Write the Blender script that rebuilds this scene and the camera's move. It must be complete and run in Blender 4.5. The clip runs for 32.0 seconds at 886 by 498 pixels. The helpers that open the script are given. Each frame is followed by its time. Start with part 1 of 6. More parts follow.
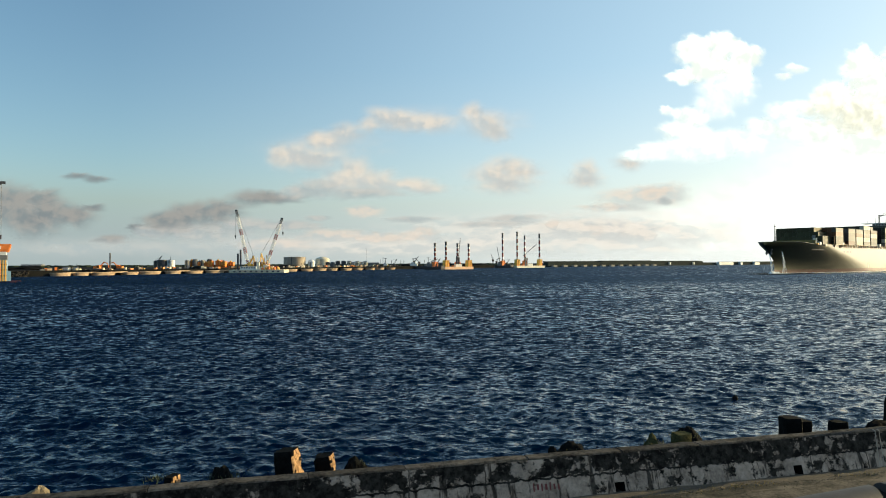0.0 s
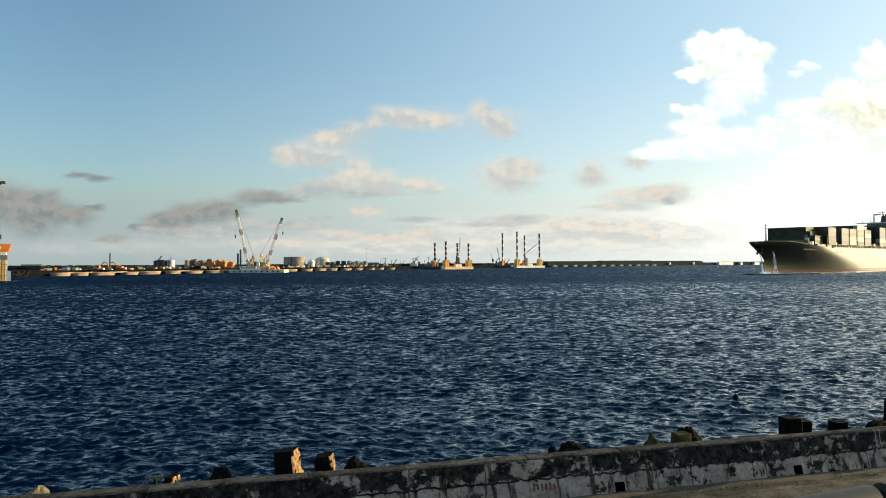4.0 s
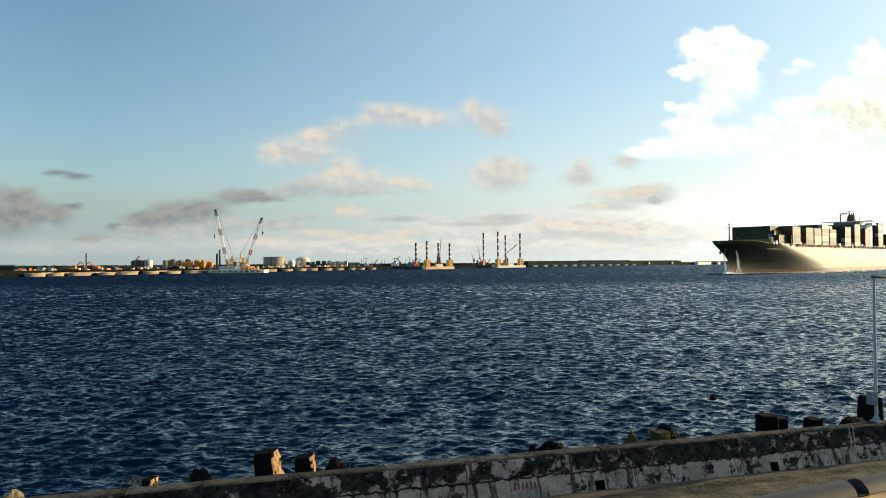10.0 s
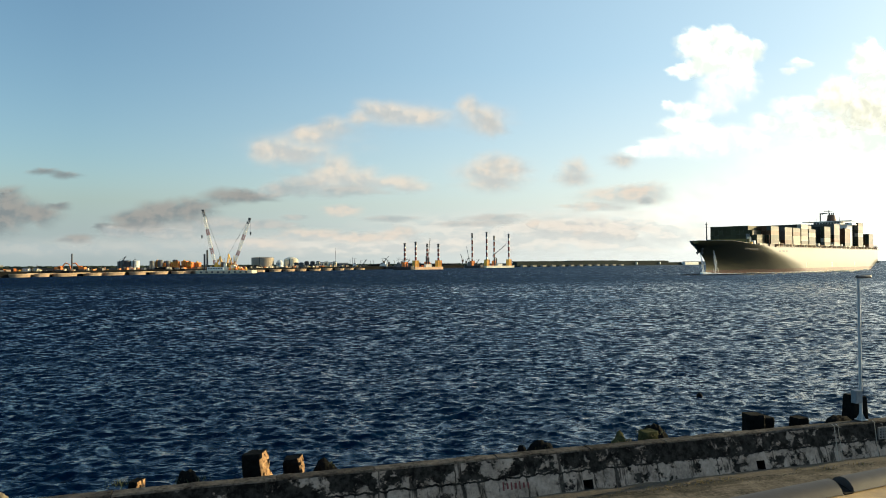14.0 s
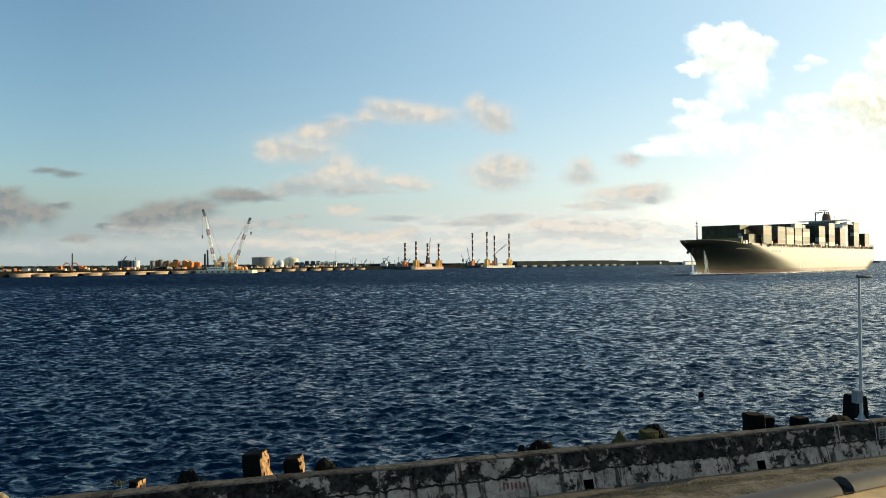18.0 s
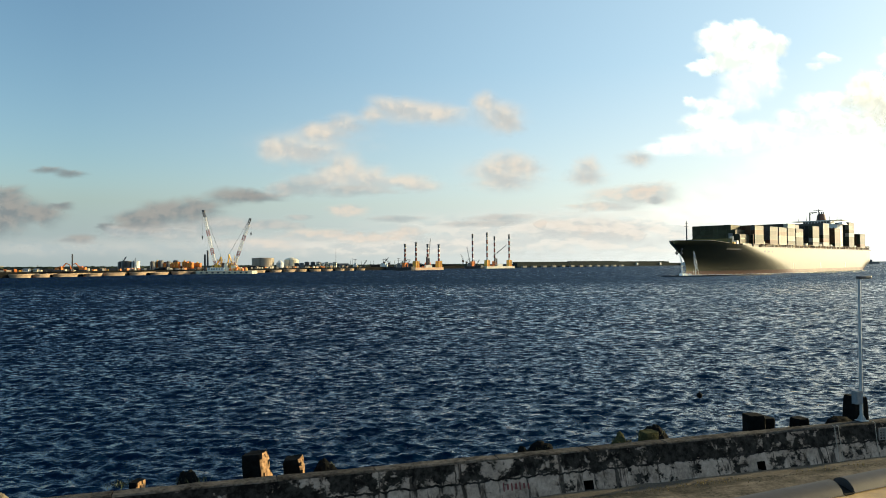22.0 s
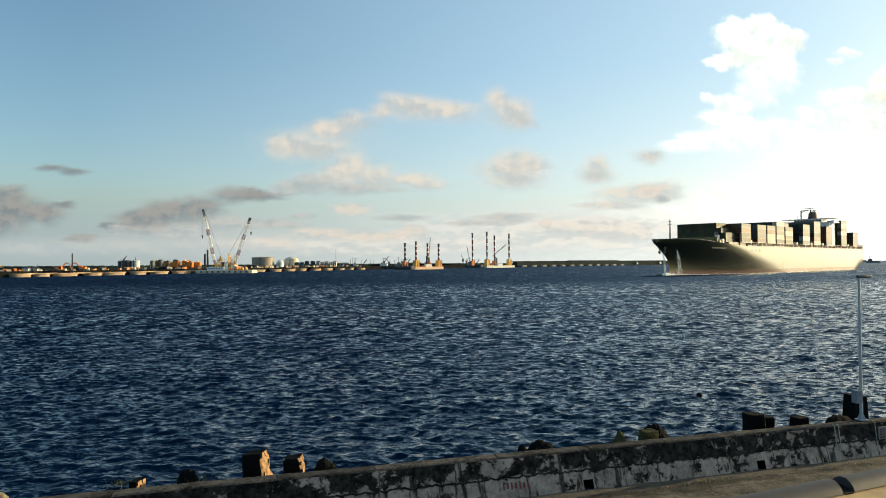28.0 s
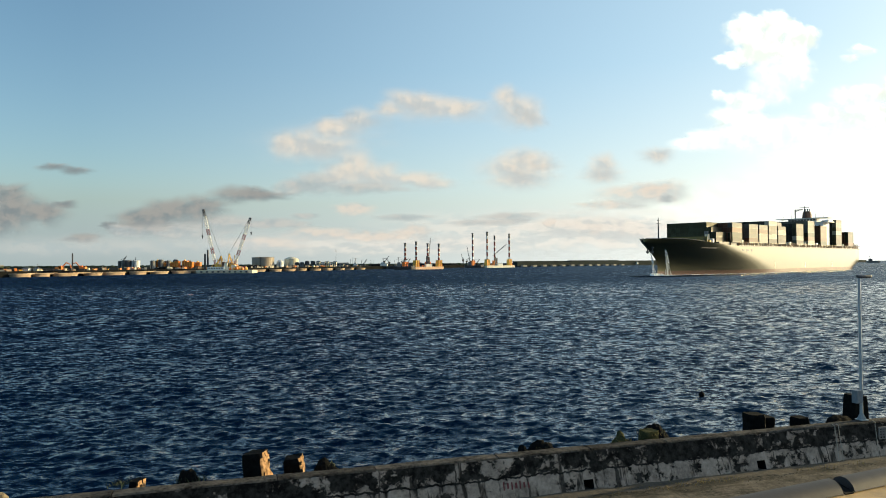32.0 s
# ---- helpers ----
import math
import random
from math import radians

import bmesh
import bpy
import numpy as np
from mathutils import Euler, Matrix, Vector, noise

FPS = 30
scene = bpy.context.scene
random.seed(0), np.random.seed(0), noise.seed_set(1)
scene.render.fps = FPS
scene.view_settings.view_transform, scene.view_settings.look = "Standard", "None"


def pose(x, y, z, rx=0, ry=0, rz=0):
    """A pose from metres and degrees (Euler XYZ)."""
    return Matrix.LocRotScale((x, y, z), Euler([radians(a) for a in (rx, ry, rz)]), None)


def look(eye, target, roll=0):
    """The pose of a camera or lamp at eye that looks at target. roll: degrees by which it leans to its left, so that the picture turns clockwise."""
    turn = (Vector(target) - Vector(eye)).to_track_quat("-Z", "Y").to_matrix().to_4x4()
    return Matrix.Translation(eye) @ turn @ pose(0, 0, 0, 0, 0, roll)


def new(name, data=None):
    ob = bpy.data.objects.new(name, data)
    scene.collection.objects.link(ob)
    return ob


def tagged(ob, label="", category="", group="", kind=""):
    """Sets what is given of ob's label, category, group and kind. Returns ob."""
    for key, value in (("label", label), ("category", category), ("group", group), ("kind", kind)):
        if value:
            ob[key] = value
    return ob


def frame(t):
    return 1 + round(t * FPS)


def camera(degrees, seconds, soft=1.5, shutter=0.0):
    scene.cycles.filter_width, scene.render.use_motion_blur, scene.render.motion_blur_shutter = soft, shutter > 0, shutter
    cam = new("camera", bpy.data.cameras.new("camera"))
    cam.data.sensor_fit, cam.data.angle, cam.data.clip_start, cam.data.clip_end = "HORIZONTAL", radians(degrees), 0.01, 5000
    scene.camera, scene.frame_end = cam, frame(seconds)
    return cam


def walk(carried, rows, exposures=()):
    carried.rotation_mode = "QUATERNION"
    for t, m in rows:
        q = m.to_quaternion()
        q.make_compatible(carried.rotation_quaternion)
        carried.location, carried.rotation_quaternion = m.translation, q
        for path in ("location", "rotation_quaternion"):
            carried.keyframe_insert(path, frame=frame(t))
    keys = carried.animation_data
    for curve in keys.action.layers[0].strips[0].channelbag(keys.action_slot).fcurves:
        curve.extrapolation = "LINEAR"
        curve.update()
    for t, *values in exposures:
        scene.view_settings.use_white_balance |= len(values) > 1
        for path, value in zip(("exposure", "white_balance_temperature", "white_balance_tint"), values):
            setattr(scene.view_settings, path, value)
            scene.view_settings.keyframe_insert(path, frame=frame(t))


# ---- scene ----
# Harbour mouth seen from a terrace above a sea wall. Water level is z = 0, the quay road z = 1.4.
cam = camera(65.7, 32.0, soft=0.95)
EYE = (0.0, 0.0, 7.2)


def aim(rx, ry, rz):
    return pose(EYE[0], EYE[1], EYE[2], rx, ry, rz)


walk(cam, [
    (0.0, aim(91.147, 0.295, 2.495)), (3.5, aim(91.146, 0.290, 2.491)), (6.0, aim(91.137, 0.300, 2.480)),
    (7.0, aim(91.130, 0.300, 2.465)), (7.5, aim(91.105, 0.305, 2.440)), (8.0, aim(91.055, 0.300, 2.415)),
    (8.5, aim(91.032, 0.290, 2.310)), (9.0, aim(91.040, 0.297, 2.095)), (9.5, aim(91.074, 0.315, 1.680)),
    (10.0, aim(91.127, 0.350, 0.905)), (10.25, aim(91.140, 0.370, 0.330)), (10.5, aim(91.150, 0.385, -0.150)),
    (11.0, aim(91.163, 0.385, -0.275)), (11.5, aim(91.195, 0.385, -0.180)), (12.0, aim(91.145, 0.385, -0.150)),
    (12.5, aim(91.125, 0.385, -0.115)), (13.0, aim(91.136, 0.390, -0.072)), (14.0, aim(91.147, 0.395, -0.028)),
    (14.5, aim(91.175, 0.395, -0.020)), (16.5, aim(91.150, 0.395, 0.000)), (17.2, aim(91.195, 0.385, 0.006)),
    (18.0, aim(91.136, 0.390, 0.000)), (19.0, aim(91.102, 0.385, 0.000)), (19.5, aim(91.149, 0.380, 0.014)),
    (20.0, aim(91.205, 0.380, 0.024)), (21.0, aim(91.220, 0.380, 0.026)), (22.0, aim(91.195, 0.380, 0.000)),
    (23.0, aim(91.117, 0.375, -0.002)), (24.5, aim(91.121, 0.378, 0.003)), (25.0, aim(91.141, 0.385, 0.008)),
    (25.5, aim(91.180, 0.380, 0.012)), (27.5, aim(91.144, 0.395, -0.003)), (29.0, aim(91.122, 0.380, 0.002)),
    (30.0, aim(91.145, 0.395, 0.001)), (31.0, aim(91.145, 0.395, 0.002)), (32.0, aim(91.130, 0.390, 0.009)),
], exposures=[(0.0, 0.50, 6300, 0), (32.0, 0.50, 6300, 0)])

# ---- light: low sun ahead to the right, hazy evening sky ----
SUN_AZ, SUN_EL = 68.0, 13.0
world = bpy.data.worlds.new("evening_sky")
scene.world = world
world.use_nodes = True
wn = world.node_tree
sky = wn.nodes.new("ShaderNodeTexSky")
sky.sky_type = "NISHITA"
sky.sun_disc = False
sky.sun_elevation, sky.sun_rotation = radians(SUN_EL), radians(SUN_AZ)
sky.air_density, sky.dust_density, sky.ozone_density = 0.85, 2.3, 0.9
sky.altitude = 10
back = wn.nodes["Background"]
back.inputs["Strength"].default_value = 0.147
# sea haze all round the horizon
wco = wn.nodes.new("ShaderNodeTexCoord")
wsep = wn.nodes.new("ShaderNodeSeparateXYZ")
wn.links.new(wco.outputs["Generated"], wsep.inputs[0])
wfac = wn.nodes.new("ShaderNodeMapRange")
wfac.interpolation_type = "SMOOTHERSTEP"
wfac.inputs["From Min"].default_value, wfac.inputs["From Max"].default_value = 0.0, 0.15
wfac.inputs["To Min"].default_value, wfac.inputs["To Max"].default_value = 0.64, 0.0
wn.links.new(wsep.outputs["Z"], wfac.inputs[0])
# the air column near the horizon is as bright as that a little above it
wlow = wn.nodes.new("ShaderNodeMath")
wlow.operation = "MAXIMUM"
wlow.inputs[1].default_value = 0.085
wn.links.new(wsep.outputs["Z"], wlow.inputs[0])
wcom = wn.nodes.new("ShaderNodeCombineXYZ")
wn.links.new(wsep.outputs["X"], wcom.inputs[0])
wn.links.new(wsep.outputs["Y"], wcom.inputs[1])
wn.links.new(wlow.outputs[0], wcom.inputs[2])
wnor = wn.nodes.new("ShaderNodeVectorMath")
wnor.operation = "NORMALIZE"
wn.links.new(wcom.outputs[0], wnor.inputs[0])
wn.links.new(wnor.outputs[0], sky.inputs[0])
# the haze scatters the sky's own brightness without its colour
grey = wn.nodes.new("ShaderNodeHueSaturation")
grey.inputs["Saturation"].default_value = 0.0
grey.inputs["Value"].default_value = 0.81
wn.links.new(sky.outputs[0], grey.inputs["Color"])
wmix = wn.nodes.new("ShaderNodeMix")
wmix.data_type = "RGBA"
wn.links.new(wfac.outputs[0], wmix.inputs[0])
clear = wn.nodes.new("ShaderNodeHueSaturation")
clear.inputs["Hue"].default_value, clear.inputs["Saturation"].default_value = 0.496, 1.14
wn.links.new(sky.outputs[0], clear.inputs["Color"])
wn.links.new(clear.outputs[0], wmix.inputs[6])
cool = wn.nodes.new("ShaderNodeMix")
cool.data_type, cool.blend_type = "RGBA", "MULTIPLY"
cool.inputs[0].default_value = 1.0
cool.inputs[7].default_value = (0.955, 0.96, 1.05, 1)
wn.links.new(grey.outputs[0], cool.inputs[6])
wn.links.new(cool.outputs[2], wmix.inputs[7])
# thin high haze, denser towards the sun
wdot = wn.nodes.new("ShaderNodeVectorMath")
wdot.operation = "DOT_PRODUCT"
wdot.inputs[1].default_value = (math.sin(radians(SUN_AZ)), math.cos(radians(SUN_AZ)), 0)
wn.links.new(wco.outputs["Generated"], wdot.inputs[0])
wveil = wn.nodes.new("ShaderNodeMapRange")
wveil.inputs["From Min"].default_value, wveil.inputs["From Max"].default_value = -0.1, 0.85
wveil.inputs["To Min"].default_value, wveil.inputs["To Max"].default_value = 0.0, 0.62
wn.links.new(wdot.outputs["Value"], wveil.inputs[0])
high = wn.nodes.new("ShaderNodeMix")
high.data_type = "RGBA"
wn.links.new(wveil.outputs[0], high.inputs[0])
vtone = wn.nodes.new("ShaderNodeValToRGB")
vtone.color_ramp.elements[0].position, vtone.color_ramp.elements[1].position = 0.02, 0.27
vtone.color_ramp.elements[0].color, vtone.color_ramp.elements[1].color = (0.90, 0.85, 0.815, 1), (0.53, 0.71, 0.87, 1)
wn.links.new(wsep.outputs["Z"], vtone.inputs[0])
vgain = wn.nodes.new("ShaderNodeVectorMath")
vgain.operation = "SCALE"
vgain.inputs["Scale"].default_value = 5.25
wn.links.new(vtone.outputs[0], vgain.inputs[0])
wn.links.new(vgain.outputs[0], high.inputs[7])
wn.links.new(wmix.outputs[2], high.inputs[6])
wn.links.new(high.outputs[2], back.inputs["Color"])

sun = new("sun", bpy.data.lights.new("sun", "SUN"))
sun.data.energy, sun.data.angle, sun.data.color = 5.0, radians(0.6), (1.0, 0.75, 0.40)
sun_way = Vector((math.sin(radians(SUN_AZ)) * math.cos(radians(SUN_EL)), math.cos(radians(SUN_AZ)) * math.cos(radians(SUN_EL)), math.sin(radians(SUN_EL))))
sun.matrix_world = look(sun_way * 200, (0, 0, 0))


# ---- materials ----
def material(name, base, rough=0.7, metal=0.0, vary=0.25, fine=8.0, coarse=0.7, bump=0.15, second=None, spec=0.5, island=0.0, per_object=0.0):
    """A surface with grain and stains at two scales, and slight differences between pieces."""
    m = bpy.data.materials.new(name)
    m.use_nodes = True
    n, l = m.node_tree.nodes, m.node_tree.links
    b = n["Principled BSDF"]
    b.inputs["Roughness"].default_value, b.inputs["Metallic"].default_value = rough, metal
    b.inputs["Specular IOR Level"].default_value = spec
    co = n.new("ShaderNodeTexCoord")
    t1, t2 = n.new("ShaderNodeTexNoise"), n.new("ShaderNodeTexNoise")
    for t, s, d in ((t1, fine, 6), (t2, coarse, 5)):
        t.inputs["Scale"].default_value, t.inputs["Detail"].default_value = s, d
        t.inputs["Roughness"].default_value = 0.62
        l.new(co.outputs["Object"], t.inputs["Vector"])
    r = n.new("ShaderNodeValToRGB")
    dark = [c * (1 - vary) for c in base] if second is None else second
    light = [min(1, c * (1 + vary * 0.6)) for c in base]
    r.color_ramp.elements[0].position, r.color_ramp.elements[1].position = 0.36, 0.64
    r.color_ramp.elements[0].color, r.color_ramp.elements[1].color = (*dark, 1), (*light, 1)
    mixv = n.new("ShaderNodeMath")
    mixv.operation = "MULTIPLY_ADD"
    mixv.inputs[1].default_value = 0.45
    half = n.new("ShaderNodeMath")
    half.operation = "MULTIPLY"
    half.inputs[1].default_value = 0.55
    l.new(t2.outputs[0], half.inputs[0])
    l.new(t1.outputs[0], mixv.inputs[0])
    l.new(half.outputs[0], mixv.inputs[2])
    l.new(mixv.outputs[0], r.inputs[0])
    out = r.outputs[0]
    if island or per_object:
        src = n.new("ShaderNodeNewGeometry").outputs["Random Per Island"] if island else n.new("ShaderNodeObjectInfo").outputs["Random"]
        hsv = n.new("ShaderNodeHueSaturation")
        mr = n.new("ShaderNodeMapRange")
        amount = island or per_object
        mr.inputs["To Min"].default_value, mr.inputs["To Max"].default_value = 1 - amount, 1 + amount
        l.new(src, mr.inputs[0])
        l.new(mr.outputs[0], hsv.inputs["Value"])
        l.new(out, hsv.inputs["Color"])
        out = hsv.outputs[0]
    l.new(out, b.inputs["Base Color"])
    if bump:
        bp = n.new("ShaderNodeBump")
        bp.inputs["Strength"].default_value, bp.inputs["Distance"].default_value = bump, 0.05
        l.new(t1.outputs[0], bp.inputs["Height"])
        l.new(bp.outputs[0], b.inputs["Normal"])
    return m


def patches(m, colour, stretch, turn, scale):
    """Lay damp, overgrown patches of another colour over a material."""
    n, l = m.node_tree.nodes, m.node_tree.links
    b = n["Principled BSDF"]
    old = b.inputs["Base Color"].links[0].from_socket
    co, rot, mp = n.new("ShaderNodeTexCoord"), n.new("ShaderNodeMapping"), n.new("ShaderNodeMapping")
    rot.inputs["Rotation"].default_value = (0, 0, radians(-turn))
    mp.inputs["Scale"].default_value = stretch
    l.new(co.outputs["Object"], rot.inputs[0])
    l.new(rot.outputs[0], mp.inputs[0])
    t = n.new("ShaderNodeTexNoise")
    t.inputs["Scale"].default_value, t.inputs["Detail"].default_value, t.inputs["Roughness"].default_value = scale, 8, 0.68
    l.new(mp.outputs[0], t.inputs["Vector"])
    r = n.new("ShaderNodeMapRange")
    r.interpolation_type = "SMOOTHSTEP"
    r.inputs["From Min"].default_value, r.inputs["From Max"].default_value = 0.47, 0.60
    r.inputs["To Max"].default_value = 0.62
    l.new(t.outputs[0], r.inputs[0])
    x = n.new("ShaderNodeMix")
    x.data_type = "RGBA"
    x.inputs[7].default_value = (*colour, 1)
    l.new(r.outputs[0], x.inputs[0])
    l.new(old, x.inputs[6])
    l.new(x.outputs[2], b.inputs["Base Color"])


def water_material():
    """Sea: dark body colour, fine relief near by, and the slopes of waves too small to model further out."""
    m = bpy.data.materials.new("sea_water")
    m.use_nodes = True
    n, l = m.node_tree.nodes, m.node_tree.links
    b = n["Principled BSDF"]
    b.inputs["Base Color"].default_value = (0.0, 0.004, 0.018, 1)
    b.inputs["Roughness"].default_value = 0.05
    b.inputs["IOR"].default_value = 1.33
    b.inputs["Specular IOR Level"].default_value = 0.50
    b.inputs["Specular Tint"].default_value = (0.09, 0.67, 1.0, 1)
    co = n.new("ShaderNodeTexCoord")
    mp = n.new("ShaderNodeMapping")
    mp.inputs["Scale"].default_value = (0.75, 1.2, 1.0)
    mp.inputs["Rotation"].default_value = (0, 0, radians(8))
    l.new(co.outputs["Object"], mp.inputs[0])
    height = None
    for s, d, k in ((2.1, 2.0, 0.035), (4.6, 2.0, 0.030), (12.0, 1.0, 0.008)):
        t = n.new("ShaderNodeTexNoise")
        t.inputs["Scale"].default_value, t.inputs["Detail"].default_value = s, d
        t.inputs["Distortion"].default_value = 0.3
        l.new(mp.outputs[0], t.inputs["Vector"])
        a = n.new("ShaderNodeMath")
        a.operation = "MULTIPLY_ADD"
        a.inputs[1].default_value = k
        l.new(t.outputs[0], a.inputs[0])
        if height:
            l.new(height, a.inputs[2])
        else:
            a.inputs[2].default_value = 0
        height = a.outputs[0]
    # slopes of the waves: the longer ones stand out further off the shore
    geo = n.new("ShaderNodeNewGeometry")
    sep = n.new("ShaderNodeSeparateXYZ")
    l.new(geo.outputs["Position"], sep.inputs[0])
    waves = None
    for sx, sy, y0, y1 in ((1.7, 3.0, 0, 0), (0.8, 1.5, 45, 80), (0.5, 0.46, 95, 160), (0.4, 0.2, 220, 380)):
        q = n.new("ShaderNodeMapping")
        q.inputs["Scale"].default_value = (sx, sy, 1.0)
        q.inputs["Rotation"].default_value = (0, 0, radians(5))
        l.new(co.outputs["Object"], q.inputs[0])
        t = n.new("ShaderNodeTexNoise")
        t.inputs["Scale"].default_value, t.inputs["Detail"].default_value = 1.3, 3.0
        t.inputs["Roughness"].default_value = 0.58
        t.inputs["Distortion"].default_value = 0.5
        l.new(q.outputs[0], t.inputs["Vector"])
        if waves is None:
            waves = t.outputs["Color"]
            continue
        w = n.new("ShaderNodeMapRange")
        w.inputs["From Min"].default_value, w.inputs["From Max"].default_value = y0, y1
        l.new(sep.outputs["Y"], w.inputs[0])
        x = n.new("ShaderNodeMix")
        x.data_type = "RGBA"
        l.new(w.outputs[0], x.inputs[0])
        l.new(waves, x.inputs[6])
        l.new(t.outputs["Color"], x.inputs[7])
        waves = x.outputs[2]
    off = n.new("ShaderNodeVectorMath")
    off.operation = "SUBTRACT"
    l.new(waves, off.inputs[0])
    off.inputs[1].default_value = (0.5, 0.5, 0.5)
    sc = n.new("ShaderNodeVectorMath")
    sc.operation = "MULTIPLY"
    l.new(off.outputs[0], sc.inputs[0])
    sc.inputs[1].default_value = (1.5, 3.2, 0.0)
    far = n.new("ShaderNodeMapRange")
    far.inputs["From Min"].default_value, far.inputs["From Max"].default_value = 60.0, 260.0
    far.inputs["To Min"].default_value, far.inputs["To Max"].default_value = 0.85, 0.45
    l.new(sep.outputs["Y"], far.inputs[0])
    sc2 = n.new("ShaderNodeVectorMath")
    sc2.operation = "SCALE"
    l.new(sc.outputs[0], sc2.inputs[0])
    l.new(far.outputs[0], sc2.inputs["Scale"])
    add = n.new("ShaderNodeVectorMath")
    add.operation = "ADD"
    l.new(geo.outputs["Normal"], add.inputs[0])
    # seen low over the water, mostly the near sides of the waves show
    tilt = n.new("ShaderNodeMapRange")
    tilt.inputs["From Min"].default_value, tilt.inputs["From Max"].default_value = 30.0, 260.0
    tilt.inputs["To Min"].default_value, tilt.inputs["To Max"].default_value = -0.135, -0.45
    l.new(sep.outputs["Y"], tilt.inputs[0])
    tv = n.new("ShaderNodeCombineXYZ")
    tv.inputs[0].default_value = 0.13
    l.new(tilt.outputs[0], tv.inputs[1])
    ts = n.new("ShaderNodeVectorMath")
    ts.operation = "ADD"
    l.new(sc2.outputs[0], ts.inputs[0])
    l.new(tv.outputs[0], ts.inputs[1])
    l.new(ts.outputs[0], add.inputs[1])
    nm = n.new("ShaderNodeVectorMath")
    nm.operation = "NORMALIZE"
    l.new(add.outputs[0], nm.inputs[0])
    bp = n.new("ShaderNodeBump")
    bp.inputs["Strength"].default_value, bp.inputs["Distance"].default_value = 1.0, 1.0
    l.new(height, bp.inputs["Height"])
    l.new(nm.outputs[0], bp.inputs["Normal"])
    l.new(bp.outputs[0], b.inputs["Normal"])
    return m


def wall_material():
    """Sea wall plaster: grey cement below, dark algae and patches above, streaks running down."""
    m = material("stained_cement", (0.355, 0.288, 0.238), rough=0.9, spec=0.08, vary=0.6, fine=9, coarse=1.1, bump=0.35)
    n, l = m.node_tree.nodes, m.node_tree.links
    b = n["Principled BSDF"]
    old = b.inputs["Base Color"].links[0].from_socket
    co = n.new("ShaderNodeTexCoord")
    sep = n.new("ShaderNodeSeparateXYZ")
    l.new(co.outputs["Object"], sep.inputs[0])
    mp = n.new("ShaderNodeMapping")
    mp.inputs["Scale"].default_value = (1.0, 1.0, 1.25)
    l.new(co.outputs["Object"], mp.inputs[0])
    t = n.new("ShaderNodeTexNoise")
    t.inputs["Scale"].default_value, t.inputs["Detail"].default_value, t.inputs["Roughness"].default_value = 1.9, 9, 0.66
    l.new(mp.outputs[0], t.inputs["Vector"])
    # dark growth is denser on the upper lift of the wall
    up = n.new("ShaderNodeMapRange")
    up.inputs["From Min"].default_value, up.inputs["From Max"].default_value = 0.42, 0.56
    up.inputs["To Min"].default_value, up.inputs["To Max"].default_value = -0.072, 0.052
    l.new(sep.outputs["Z"], up.inputs[0])
    # and denser along the seaward end
    along = n.new("ShaderNodeMapRange")
    along.inputs["From Min"].default_value, along.inputs["From Max"].default_value = 9.5, 15.5
    along.inputs["To Min"].default_value, along.inputs["To Max"].default_value = -0.03, 0.03
    l.new(sep.outputs["X"], along.inputs[0])
    # and over the oldest, landward stretch
    old_end = n.new("ShaderNodeMapRange")
    old_end.inputs["From Min"].default_value, old_end.inputs["From Max"].default_value = 4.5, 9.0
    old_end.inputs["To Min"].default_value, old_end.inputs["To Max"].default_value = 0.085, 0.0
    l.new(sep.outputs["X"], old_end.inputs[0])
    upper = n.new("ShaderNodeMath")
    upper.operation = "ADD"
    l.new(up.outputs[0], upper.inputs[0])
    l.new(old_end.outputs[0], upper.inputs[1])
    both = n.new("ShaderNodeMath")
    both.operation = "ADD"
    l.new(upper.outputs[0], both.inputs[0])
    l.new(along.outputs[0], both.inputs[1])
    add = n.new("ShaderNodeMath")
    add.operation = "ADD"
    l.new(t.outputs[0], add.inputs[0])
    l.new(both.outputs[0], add.inputs[1])
    r = n.new("ShaderNodeMapRange")
    r.interpolation_type = "SMOOTHSTEP"
    r.inputs["From Min"].default_value, r.inputs["From Max"].default_value = 0.47, 0.535
    l.new(add.outputs[0], r.inputs[0])
    # streaks that run down from the coping
    mp2 = n.new("ShaderNodeMapping")
    mp2.inputs["Scale"].default_value = (3.4, 1.0, 0.6)
    l.new(co.outputs["Object"], mp2.inputs[0])
    t3 = n.new("ShaderNodeTexNoise")
    t3.inputs["Scale"].default_value, t3.inputs["Detail"].default_value, t3.inputs["Roughness"].default_value = 1.3, 7, 0.6
    l.new(mp2.outputs[0], t3.inputs["Vector"])
    r3 = n.new("ShaderNodeMapRange")
    r3.interpolation_type = "SMOOTHSTEP"
    r3.inputs["From Min"].default_value, r3.inputs["From Max"].default_value = 0.535, 0.62
    r3.inputs["To Max"].default_value = 0.9
    l.new(t3.outputs[0], r3.inputs[0])
    # ragged damp line along the joint between the two lifts
    jn = n.new("ShaderNodeMath")
    jn.operation = "MULTIPLY_ADD"
    jn.inputs[1].default_value, jn.inputs[2].default_value = 0.22, -0.11
    l.new(t3.outputs[0], jn.inputs[0])
    js = n.new("ShaderNodeMath")
    js.operation = "ADD"
    l.new(sep.outputs["Z"], js.inputs[0])
    l.new(jn.outputs[0], js.inputs[1])
    jd = n.new("ShaderNodeMath")
    jd.operation = "COMPARE"
    jd.inputs[1].default_value, jd.inputs[2].default_value = 0.50, 0.022
    l.new(js.outputs[0], jd.inputs[0])
    m1 = n.new("ShaderNodeMath")
    m1.operation = "MAXIMUM"
    l.new(r.outputs[0], m1.inputs[0])
